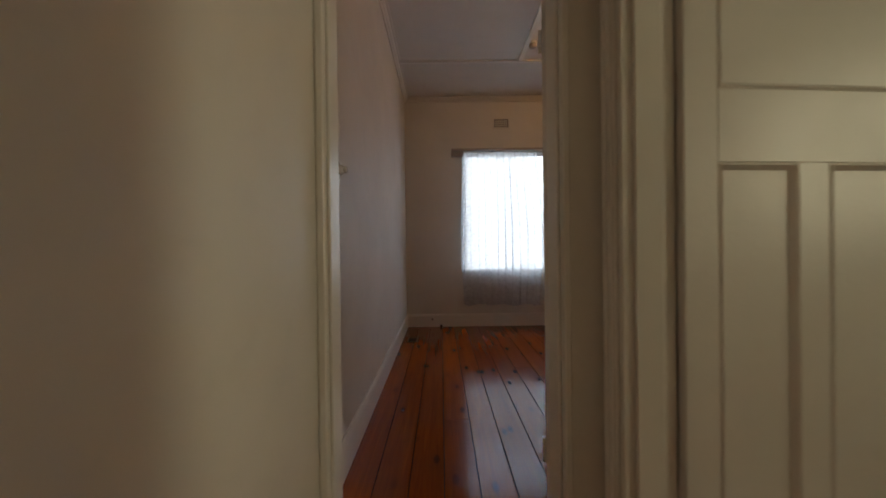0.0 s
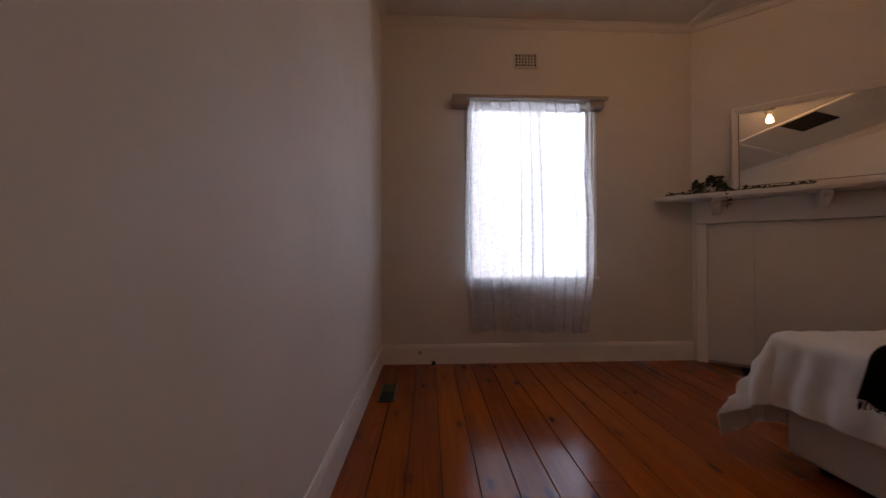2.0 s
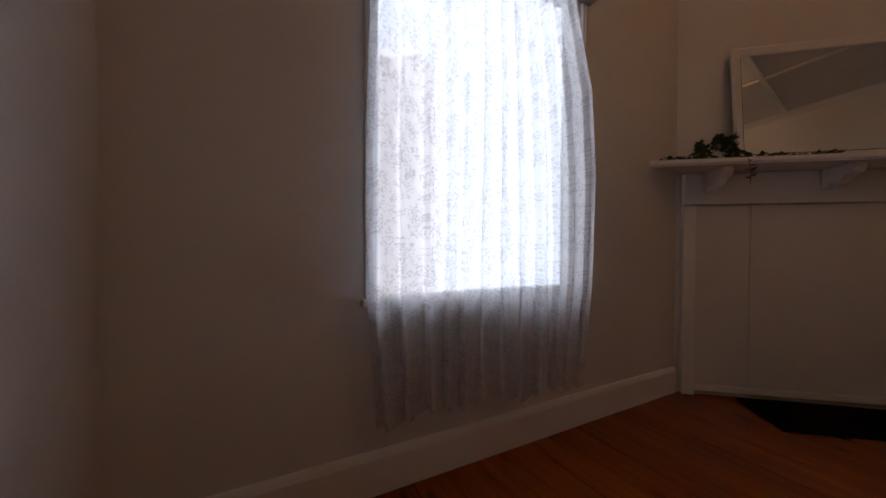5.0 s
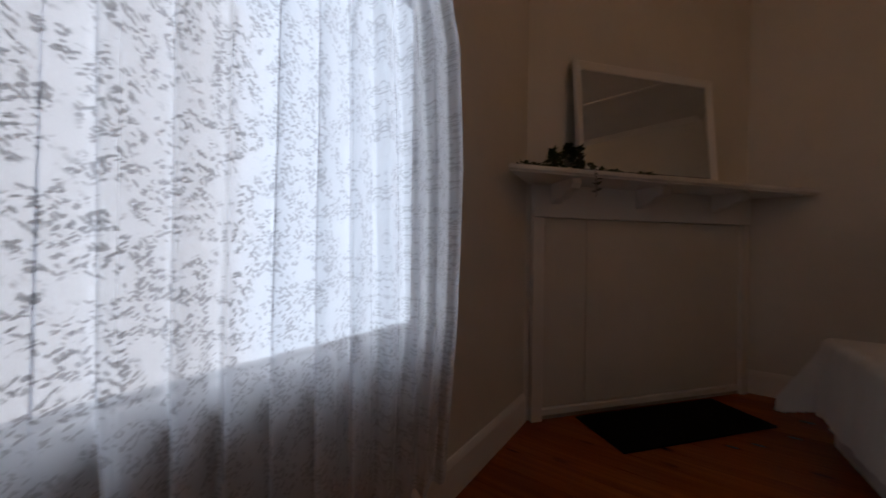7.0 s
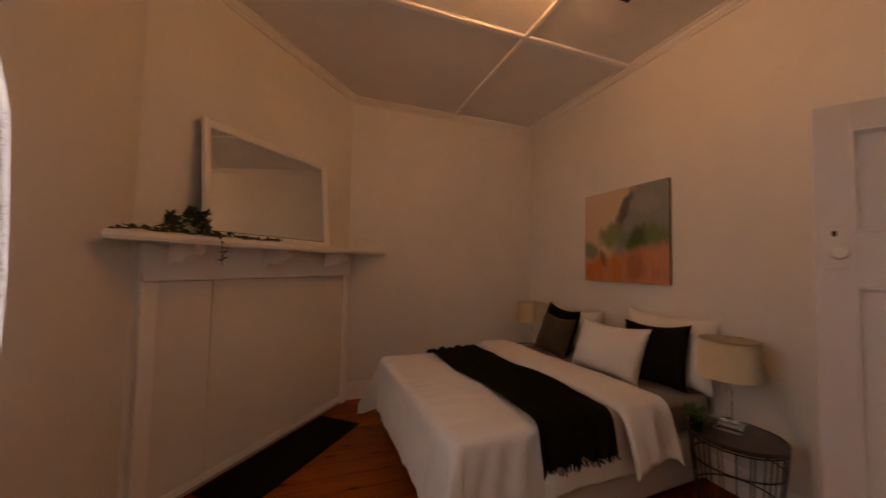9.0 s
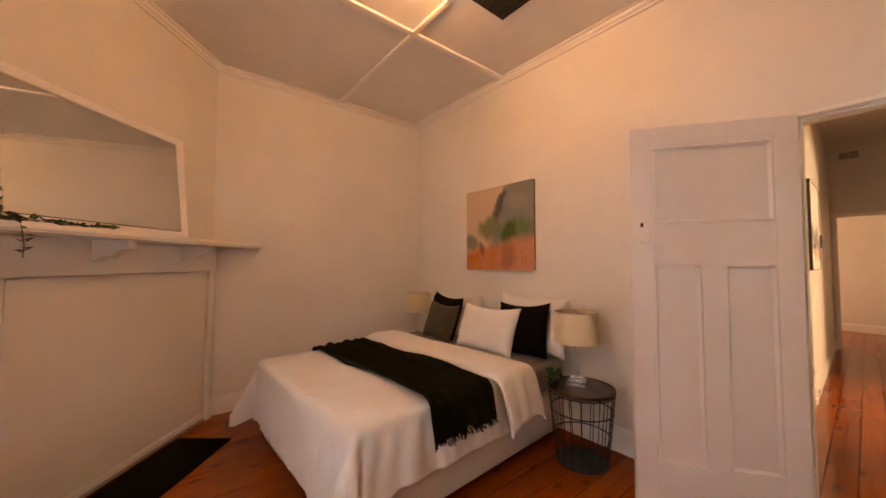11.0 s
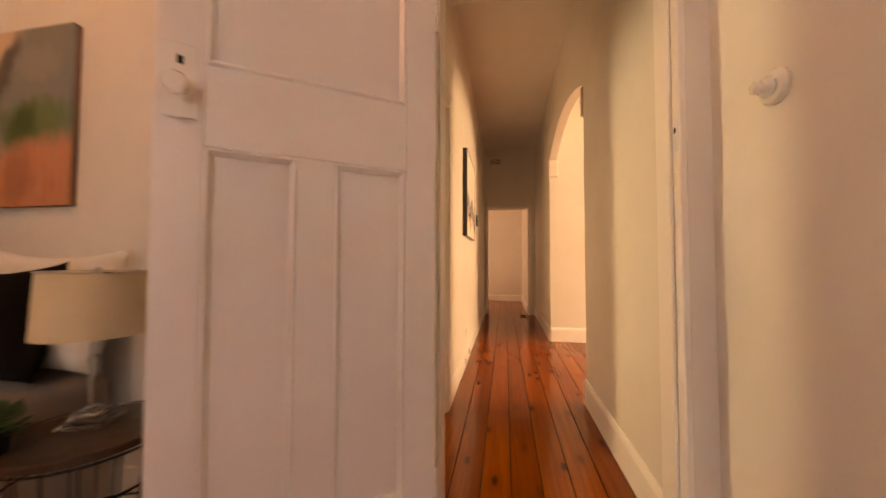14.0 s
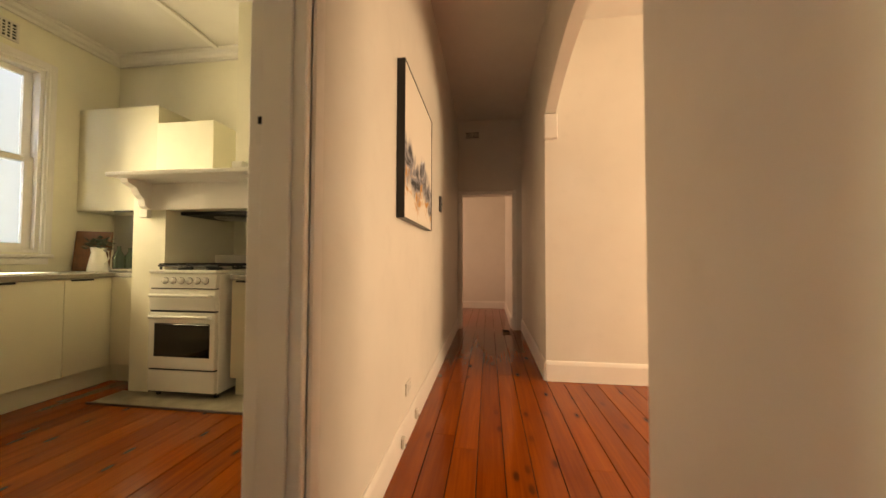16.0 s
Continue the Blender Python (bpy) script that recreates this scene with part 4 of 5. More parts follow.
hang = [(0.22, 0.28, 0.02), (0.225, 0.318, 0.015), (0.23, 0.324, -0.04), (0.24, 0.322, -0.10), (0.235, 0.325, -0.15)]
tube(hang, 0.002, 5, stems)
strands.append(hang)
for s in strands:
    for k in range(len(s) - 1):
        for _ in range(5 if s is not path else 7):
            q = rng.random()
            p = Vector(s[k]).lerp(Vector(s[k + 1]), q)
            w = Vector((rng.uniform(-1, 1), rng.uniform(-0.8, 0.8), rng.uniform(-0.1, 0.7)))
            leaf_into(leaves, p, w, Vector((rng.uniform(-0.4, 0.4), rng.uniform(-0.4, 0.4), 1)), rng.uniform(0.022, 0.042))
for v in (*stems.verts, *leaves.verts):
    v.co.x = BLEN - v.co.x
part("stem", stems, TWIG, iv)
tagged(part("foliage", leaves, IVY, iv, "dark green variegated ivy leaves"), kind="stuff")

# ---- bed ----
BED = Matrix.Translation((2.44, 2.17, 0)) @ Matrix.Rotation(radians(3.0), 4, "Z")
HWB, FOOT, HEAD, DECK = 0.68, 0.905, -0.905, 0.565
bed = empty_thing("bed", BED, "double bed with a cream fabric base and taupe-sheeted mattress", "bed")
part("base", box(-HWB, HWB, HEAD, FOOT, 0.045, 0.335, 0.025, None, 3), BASE_FABRIC, bed, "cream upholstered bed base", 40)
part("mattress", box(-HWB + 0.005, HWB - 0.005, HEAD + 0.005, FOOT - 0.005, 0.337, DECK, 0.05, None, 4), TAUPE, bed, "mattress in a taupe fitted sheet", 40)
for x in (-0.6, 0.6):
    for y in (-0.8, 0.0, 0.8):
        part("foot", lathe([(0, 0.001), (0.025, 0.001), (0.028, 0.044), (0, 0.046)], 12, (x, y, 0)), IRON, bed)


def drape_point(u, v, top, hw, fl, r, flare, ripple, phase, seed):
    du = max(abs(u) - hw, 0.0) * (1 if u > 0 else -1)
    dv = max(v - fl, 0.0)
    over = math.hypot(du, dv)
    n1 = noise.noise(Vector((u * 2.2, v * 2.2, seed)))
    n2 = noise.noise(Vector((u * 7.0, v * 7.0, seed + 3)))
    if over < 1e-6:
        return Vector((u, v, top + 0.014 * n1 + 0.006 * n2))
    ex, ey = max(-hw, min(hw, u)), min(v, fl)
    d = Vector((du, dv, 0)) / over
    quarter = r * math.pi / 2
    flare += (0.42 if du > 0 else 0.36) * min(abs(du), dv) / max(abs(du), dv)
    if over < quarter:
        a = over / r
        out, down = r * math.sin(a), r * (1 - math.cos(a))
    else:
        rest = over - quarter
        out, down = r + flare * rest, r + rest * math.sqrt(max(1 - flare * flare, 0.01))
    along = v if abs(du) > dv else u
    n3 = noise.noise(Vector((along * 3.1, seed, 0.5)))
    n4 = noise.noise(Vector((along * 16.0, over * 3.5, seed + 9)))
    wave = (0.5 + 1.3 * abs(n3)) * math.sin(along * phase + seed + 5.0 * n3) + 0.45 * math.sin(along * phase * 2.1 + seed * 2 + 3.0 * n1)
    out += ripple * min(down / 0.25, 1.0) * (wave + 0.7) + 0.010 * n4 * min(down / 0.10, 1.0)
    if fl < 5:
        near = math.exp(-((ex + hw) ** 2 + (ey - fl) ** 2) / 0.16)
        out += 0.010 * near * min(down / 0.2, 1.0) * math.sin(along * 42 + 7 * n1 + 2.0 * down)
    return Vector((ex + d.x * out, ey + d.y * out, top - down + 0.012 * n1 * (1 - min(down / 0.1, 1))))


def drape_sheet(u0, u1, v0, v1, nu, nv, warp=None, **kw):
    bm = bmesh.new()
    g = []
    for i in range(nu + 1):
        row = []
        for k in range(nv + 1):
            u, v = u0 + (u1 - u0) * i / nu, v0 + (v1 - v0) * k / nv
            if warp:
                u, v, lift = warp(u, v)
            else:
                lift = 0
            p = drape_point(u, v, **kw)
            p.z += lift
            row.append(bm.verts.new(p))
        g.append(row)
    for i in range(nu):
        for k in range(nv):
            bm.faces.new((g[i][k], g[i + 1][k], g[i + 1][k + 1], g[i][k + 1]))
    return bm


def thick(ob, t, offset=1.0):
    m = ob.modifiers.new("thickness", "SOLIDIFY")
    m.thickness, m.offset = t, offset
    return ob


duv = empty_thing("duvet", BED, "rumpled white linen duvet with a turned-down edge", "duvet")
def cover_warp(u, v):
    low = max(0.0, v - 0.6) / 0.76
    side = max(0.0, -u) * low
    crease = 0.004 * math.sin(u * 61 + 3 * math.sin(u * 7)) * min(low * 2, 1)
    return u - 0.02 * side, v + 0.08 * side + 0.008 * math.sin(u * 9) * low, crease
sheet = drape_sheet(-1.03, 1.03, -0.28, 1.32, 200, 170, cover_warp, top=DECK + 0.030, hw=HWB + 0.010, fl=FOOT - 0.004, r=0.044, flare=0.06, ripple=0.007, phase=13.0, seed=1.7)
thick(part("cover", sheet, LINEN, duv, "", 80), 0.012, 0)
def fold_warp(u, v):
    q = (v + 0.33) / 0.36
    return u, v + 0.03 * u, 0.045 * math.sqrt(max(0.0, 1 - (2 * q - 1) ** 4))
fold = drape_sheet(-1.05, 1.05, -0.33, 0.03, 90, 22, fold_warp, top=DECK + 0.040, hw=HWB + 0.02, fl=9.0, r=0.075, flare=0.16, ripple=0.020, phase=17.0, seed=4.1)
thick(part("turned_down_fold", fold, LINEN, duv, "thick turned-down duvet edge", 80), 0.016, 0)

th = empty_thing("throw_blanket", BED, "dark olive-black knitted throw laid across the duvet", "throw")
def throw_warp(u, v):
    ripple_z = 0.008 * math.sin(v * 82 + 2.4 * math.sin(u * 3)) + 0.007 * math.sin(v * 47 + u * 4)
    return u, v + (0.035 if u > 0 else -0.035) * u + 0.012 * math.sin(u * 5), 0.014 + ripple_z
tb = drape_sheet(-0.935, 0.93, 0.045, 0.505, 110, 40, throw_warp, top=DECK + 0.046, hw=HWB + 0.03, fl=9.0, r=0.065, flare=0.20, ripple=0.016, phase=30.0, seed=1.7)
thick(part("knit", tb, OLIVE, th, "", 80), 0.008, 0)
fr = bmesh.new()
rng = random.Random(5)
for side, ul in ((-1, -0.925), (1, 0.92)):
    for i in range(60):
        v = 0.05 + 0.45 * i / 59
        u2, v2, lf = throw_warp(ul, v)
        p = drape_point(u2, v2, DECK + 0.046, HWB + 0.03, 9.0, 0.065, 0.20, 0.016, 30.0, 1.7)
        l = rng.uniform(0.008, 0.028)
        q = p + Vector((side * rng.uniform(0, 0.02), rng.uniform(-0.015, 0.015), -l))
        tube([p + Vector((0, 0, 0.01)), p.lerp(q, 0.5) + Vector((0, rng.uniform(-0.004, 0.004), 0)), q], 0.0028, 5, fr)
tagged(part("fringe", fr, OLIVE, th, "loose yarn fringe"), kind="stuff")


def cushion(name, m, w, h, t, mat, label, category="cushion", piping=None):
    """A stuffed square cushion that stands in x and z, pinched at the corners."""
    c = empty_thing(name, m, label, category)
    n = 22
    bm = bmesh.new()
    sides = []
    sd = w * 13 + h * 7 + t
    for s in (1, -1):
        g = []
        for i in range(n + 1):
            row = []
            for k in range(n + 1):
                u, v = 2 * i / n - 1, 2 * k / n - 1
                pin = 0.09
                x = w / 2 * u * (1 - pin * (1 - v * v) * abs(u) ** 3)
                z = h / 2 * v * (1 - pin * (1 - u * u) * abs(v) ** 3)
                y = s * t / 2 * (max(0, (1 - u ** 4)) * max(0, (1 - v ** 4))) ** 0.55
                y += 0.010 * noise.noise(Vector((u * 2 + sd, v * 2, s))) * (1 - max(abs(u), abs(v)) ** 6)
                sag = 0.018 * (v + 1) / 2 * (1 - u * u)
                row.append(bm.verts.new((x, y, z - sag)))
            g.append(row)
        for i in range(n):
            for k in range(n):
                bm.faces.new((g[i][k], g[i + 1][k], g[i + 1][k + 1], g[i][k + 1]))
    bmesh.ops.remove_doubles(bm, verts=bm.verts, dist=1e-5)
    part("case", bm, mat, c, "", 70)
    return c


def stand(x, y, z, tilt, turn=3.0, roll=0.0):
    return Matrix.Translation((x, y, z)) @ Matrix.Rotation(radians(turn), 4, "Z") @ Matrix.Rotation(radians(-tilt), 4, "X") @ Matrix.Rotation(radians(roll), 4, "Y")


cushion("pillow", stand(2.05, 1.335, 0.815, -13), 0.66, 0.48, 0.15, LINEN, "white cotton pillow standing against the wall", "pillow")
cushion("pillow", stand(2.93, 1.360, 0.78, -13), 0.62, 0.42, 0.15, LINEN, "white cotton pillow standing behind dark cushions", "pillow")
cushion("cushion", stand(2.03, 1.475, 0.785, -15, 6, 3), 0.46, 0.42, 0.13, BLACK_CLOTH, "black square cushion leaning on white pillows")
cushion("cushion", stand(2.98, 1.500, 0.785, -16, -4, -4), 0.48, 0.42, 0.13, BLACK_CLOTH, "black square cushion behind a charcoal one")
cushion("cushion", stand(2.86, 1.640, 0.755, -20, 2, -3), 0.40, 0.36, 0.12, CHARCOAL, "charcoal velvet cushion in front of a black one")
cushion("pillow", stand(2.275, 1.620, 0.765, -22, 4, 0), 0.58, 0.40, 0.16, LINEN, "plump white pillow in the middle of the bed", "pillow")


def wire_table(name, m, label):
    """A round wire-basket side table with a dark tray top."""
    t = empty_thing(name, m, label, "side table", "bedside tables")
    part("table_top", lathe([(0, 0.462), (0.205, 0.462), (0.212, 0.466), (0.212, 0.484), (0.207, 0.486), (0.204, 0.478), (0, 0.477)], 48), TABLE_TOP, t, "round dark tray top", 40)
    for z, r in ((0.455, 0.205), (0.34, 0.195), (0.17, 0.178), (0.008, 0.160)):
        part("ring", tube([(r * math.cos(a), r * math.sin(a), z) for a in [2 * math.pi * i / 40 for i in range(40)]], 0.004, 6, None, True), IRON, t)
    for i in range(18):
        a = 2 * math.pi * i / 18
        part("wire", tube([(0.205 * math.cos(a), 0.205 * math.sin(a), 0.455), (0.160 * math.cos(a), 0.160 * math.sin(a), 0.008)], 0.003, 6), IRON, t)
    part("bottom_disc", lathe([(0, 0.004), (0.155, 0.004), (0.155, 0.010), (0, 0.010)], 32), CAST, t, "round dark metal base")
    return t


def table_lamp(name, m, label):
    """A drum shade on a stacked clear-glass stem."""
    l = empty_thing(name, m, label, "table lamp", "bedside lamps")
    part("glass_foot", box(-0.062, 0.062, -0.062, 0.062, 0.001, 0.022, 0.006, None, 2), CRYSTAL, l, "square clear glass foot")
    part("glass_block", box(-0.042, 0.042, -0.042, 0.042, 0.0225, 0.046, 0.006, None, 2), CRYSTAL, l)
    part("stem", lathe([(0, 0.0465), (0.016, 0.0465), (0.013, 0.07), (0.015, 0.12), (0.013, 0.17), (0.018, 0.205), (0.010, 0.222), (0, 0.222)], 20), CRYSTAL, l, "turned clear glass stem", 40)
    part("lamp_holder", lathe([(0, 0.222), (0.014, 0.222), (0.014, 0.30), (0, 0.30)], 16), STEEL, l)
    sh = part("shade", lathe([(0.145, 0.285), (0.137, 0.486), (0.134, 0.486), (0.142, 0.285), (0.145, 0.285)], 56), SHADE, l, "cream linen drum shade", 40)
    part("shade_ring", tube([(0.138 * math.cos(a), 0.138 * math.sin(a), 0.487) for a in [2 * math.pi * i / 40 for i in range(40)]], 0.003, 6, None, True), STEEL, sh)
    for i in range(3):
        a = 2 * math.pi * i / 3
        part("spoke", tube([(0, 0, 0.478), (0.135 * math.cos(a), 0.135 * math.sin(a), 0.482)], 0.002, 5), STEEL, sh)
    part("finial", lathe([(0, 0.30), (0.006, 0.30), (0.006, 0.485), (0.012, 0.495), (0, 0.503)], 12), STEEL, l)
    return l


tw = wire_table("wire_side_table", Matrix.Translation((1.515, 1.52, 0.0)), "round black wire-basket side table with dark top")
copy_thing(tw, Matrix.Translation((3.49, 1.48, 0.0)) @ Matrix.Rotation(0.3, 4, "Z"))
lw = table_lamp("table_lamp", Matrix.Translation((1.565, 1.48, 0.4785)) @ Matrix.Rotation(0.4, 4, "Z"), "unlit table lamp, cream drum shade, clear glass stem")
copy_thing(lw, Matrix.Translation((3.49, 1.46, 0.4785)) @ Matrix.Rotation(0.9, 4, "Z"))

pp = empty_thing("potted_plant", Matrix.Translation((1.615, 1.675, 0.4785)), "small green plant in a dark pot on the side table", "plant")
part("pot", lathe([(0, 0.001), (0.030, 0.001), (0.036, 0.055), (0.032, 0.056), (0.030, 0.045), (0, 0.045)], 24), IRON, pp, "", 40)
lf = bmesh.new()
rng = random.Random(3)
for i in range(70):
    a, e = rng.uniform(0, 6.28), rng.uniform(0.1, 1.4)
    r = rng.uniform(0.0, 0.05)
    d = Vector((math.cos(a) * math.cos(e), math.sin(a) * math.cos(e), math.sin(e)))
    leaf_into(lf, Vector((r * math.cos(a), r * math.sin(a), 0.045 + 0.05 * math.sin(e))), d, Vector((0, 0, 1)) if e < 1.2 else Vector((1, 0, 0.2)), rng.uniform(0.025, 0.045))
tagged(part("foliage", lf, LEAF, pp, "bright green leaves"), kind="stuff")

# canvas on the south wall
ca = empty_thing("abstract_painting", Matrix.Translation((2.493, SY + 0.002, 1.632)), "frameless abstract canvas in cream, teal, green and orange", "painting")
part("canvas", box(-0.418, 0.418, 0.020, 0.034, -0.397, 0.397, 0.004, None, 2), ART, ca)
part("stretcher", box(-0.4165, 0.4165, 0.0, 0.0195, -0.3955, 0.3955, 0.002), ART_EDGE, ca)

# ---- hall ----
pc = empty_thing("framed_print", Matrix.Translation((HE - 0.002, -1.155, 1.643)), "pale mountain print in a deep black box frame", "picture")
PW, PH, D = 0.83, 0.818, 0.042
part("print", box(-D + 0.004, -D + 0.010, -PW / 2 + 0.006, PW / 2 - 0.006, -PH / 2 + 0.006, PH / 2 - 0.006), PRINT, pc)
for y0, y1, z0, z1 in ((-PW / 2, PW / 2, PH / 2 - 0.006, PH / 2), (-PW / 2, PW / 2, -PH / 2, -PH / 2 + 0.006), (-PW / 2, -PW / 2 + 0.006, -PH / 2 + 0.006, PH / 2 - 0.006), (PW / 2 - 0.006, PW / 2, -PH / 2 + 0.006, PH / 2 - 0.006)):
    part("frame_side", box(-D, 0, y0, y1, z0, z1, 0.001), BLACK_PAINT, pc)
dn = empty_thing("wall_control", Matrix.Translation((HE, -2.26, 1.545)), "small black wall control in the hall", "control")
part("housing", box(-0.022, -0.001, -0.035, 0.035, -0.075, 0.075, 0.005), BLACK_PAINT, dn)
part("button", box(-0.027, -0.0215, -0.015, 0.015, -0.012, 0.012, 0.002), IRON, dn)
po = empty_thing("power_outlet", Matrix.Translation((HE, -1.02, 0.292)), "white plastic double power outlet on the wall", "outlet")
part("plate", box(-0.010, -0.001, -0.058, 0.058, -0.036, 0.036, 0.003), POWER, po)
for y in (-0.028, 0.028):
    part("rocker", box(-0.0125, -0.0095, y - 0.006, y + 0.006, 0.008, 0.022, 0.001), POWER, po)
    for dy, dz in ((-0.008, -0.006), (0.008, -0.006), (0.0, -0.02)):
        part("slot", box(-0.0106, -0.0098, y + dy - 0.0015, y + dy + 0.0015, dz - 0.004, dz + 0.004), VENT_DARK, po)
for y, z in ((-1.175, 0.075), (-0.842, 0.07)):
    sk = empty_thing("phone_socket", Matrix.Translation((HE - 0.012, y, z)), "small white phone socket on the skirting", "socket")
    part("box", box(-0.022, -0.001, -0.02, 0.02, -0.028, 0.028, 0.004), POWER, sk)
    part("port", box(-0.0236, -0.0215, -0.007, 0.007, -0.02, -0.006), VENT_DARK, sk)
ls = empty_thing("light_switch", Matrix.Translation((-0.17, -5.35, 1.10)), "white light switch on the back hall wall", "switch")
part("plate", box(0.001, 0.009, -0.036, 0.036, -0.058, 0.058, 0.003), POWER, ls)
part("rocker", box(0.0085, 0.013, -0.008, 0.008, -0.012, 0.012, 0.001), POWER, ls)

# ---- kitchen ----
BY = -1.40                                            # face of the chimney breast
RX0, RX1, RZ = 1.55, 2.645, 1.40                      # the cooker recess
cb = bmesh.new()
box(RX1, 2.93, KS, BY, -0.02, 1.60, 0, cb)
box(RX0, RX1, KS, BY, RZ, 1.60, 0, cb)
box(1.30, RX0, KS, BY, -0.02, 1.60, 0, cb)
structure("wall_breast", cb, KITCHEN_WALL, "cream plaster chimney breast with the cooker recess", "wall")
structure("wall_breast_shoulder", box(2.556, 3.12, KS, -1.74, 1.602, 2.24, 0.004), KITCHEN_WALL, "cream plaster shoulder above the mantel", "wall")
structure("wall_flue", box(1.36, 2.08, KS, BY - 0.02, 1.66, 3.10), KITCHEN_WALL, "cream boxed flue rising to the ceiling", "wall")
for k, (h0, o) in enumerate(((3.0, 0.018), (3.04, 0.045), (3.07, 0.07))):
    structure("trim_flue_cornice", box(1.36, 2.08 + o, KS + 0.001, BY - 0.02 + o, h0, 3.098 if k == 2 else (3.04, 3.07)[k] - 0.001, 0.004), CEILING, "stepped cream cornice round the flue", "trim")

km = empty_thing("kitchen_mantel", Matrix(), "cream painted mantel shelf over the cooker", "mantel")
part("mantel_shelf", box(1.24, 2.86, BY - 0.06, BY + 0.27, 1.605, 1.635, 0.008, None, 2), TRIM, km)
part("frieze", box(1.30, 2.85, BY + 0.001, BY + 0.012, RZ + 0.002, 1.603, 0.002), TRIM, km)
for x in (1.84, 2.79):
    prof = [(BY + 0.013, 1.604), (BY + 0.20, 1.604), (BY + 0.19, 1.575), (BY + 0.13, 1.55), (BY + 0.10, 1.50), (BY + 0.07, 1.475), (BY + 0.06, 1.42), (BY + 0.013, 1.40)]
    part("bracket", prism(prof, "x", x - 0.03, x + 0.03), TRIM, km)
    part("bracket_block", box(x - 0.036, x + 0.036, BY + 0.013, BY + 0.05, 1.335, 1.399, 0.003), TRIM, km)
mg = empty_thing("ornament", Matrix.Translation((1.97, BY + 0.06, 1.6355)), "small cream ceramic cube on the mantel", "ornament")
part("body", box(-0.04, 0.04, -0.04, 0.04, 0.0, 0.095, 0.006, None, 2), PORCELAIN, mg)
rh = empty_thing("rangehood", Matrix.Translation((2.32, -1.72, RZ)), "recessed stainless rangehood over the cooker", "rangehood")
part("housing", box(-0.32, 0.30, -0.22, 0.22, -0.03, -0.002, 0.004), IRON, rh)
part("light_disc", lathe([(0, -0.045), (0.13, -0.045), (0.15, -0.031), (0, -0.031)], 32), STEEL, rh, "round steel filter", 40)

hs = empty_thing("kitchen_hearth", Matrix(), "worn cement hearth slab under the cooker", "hearth")
part("slab", box(1.30, 2.97, BY + 0.001, -1.17, -0.02, 0.008, 0.004), HEARTH, hs)
part("slab_inner", box(RX0 + 0.001, RX1 - 0.001, KS + 0.001, BY, -0.02, 0.007), HEARTH, hs)
part("edge_strip", box(1.30, 2.985, -1.169, -1.155, -0.01, 0.012, 0.002), VARNISH_DARK, hs, "dark timber edge strip")


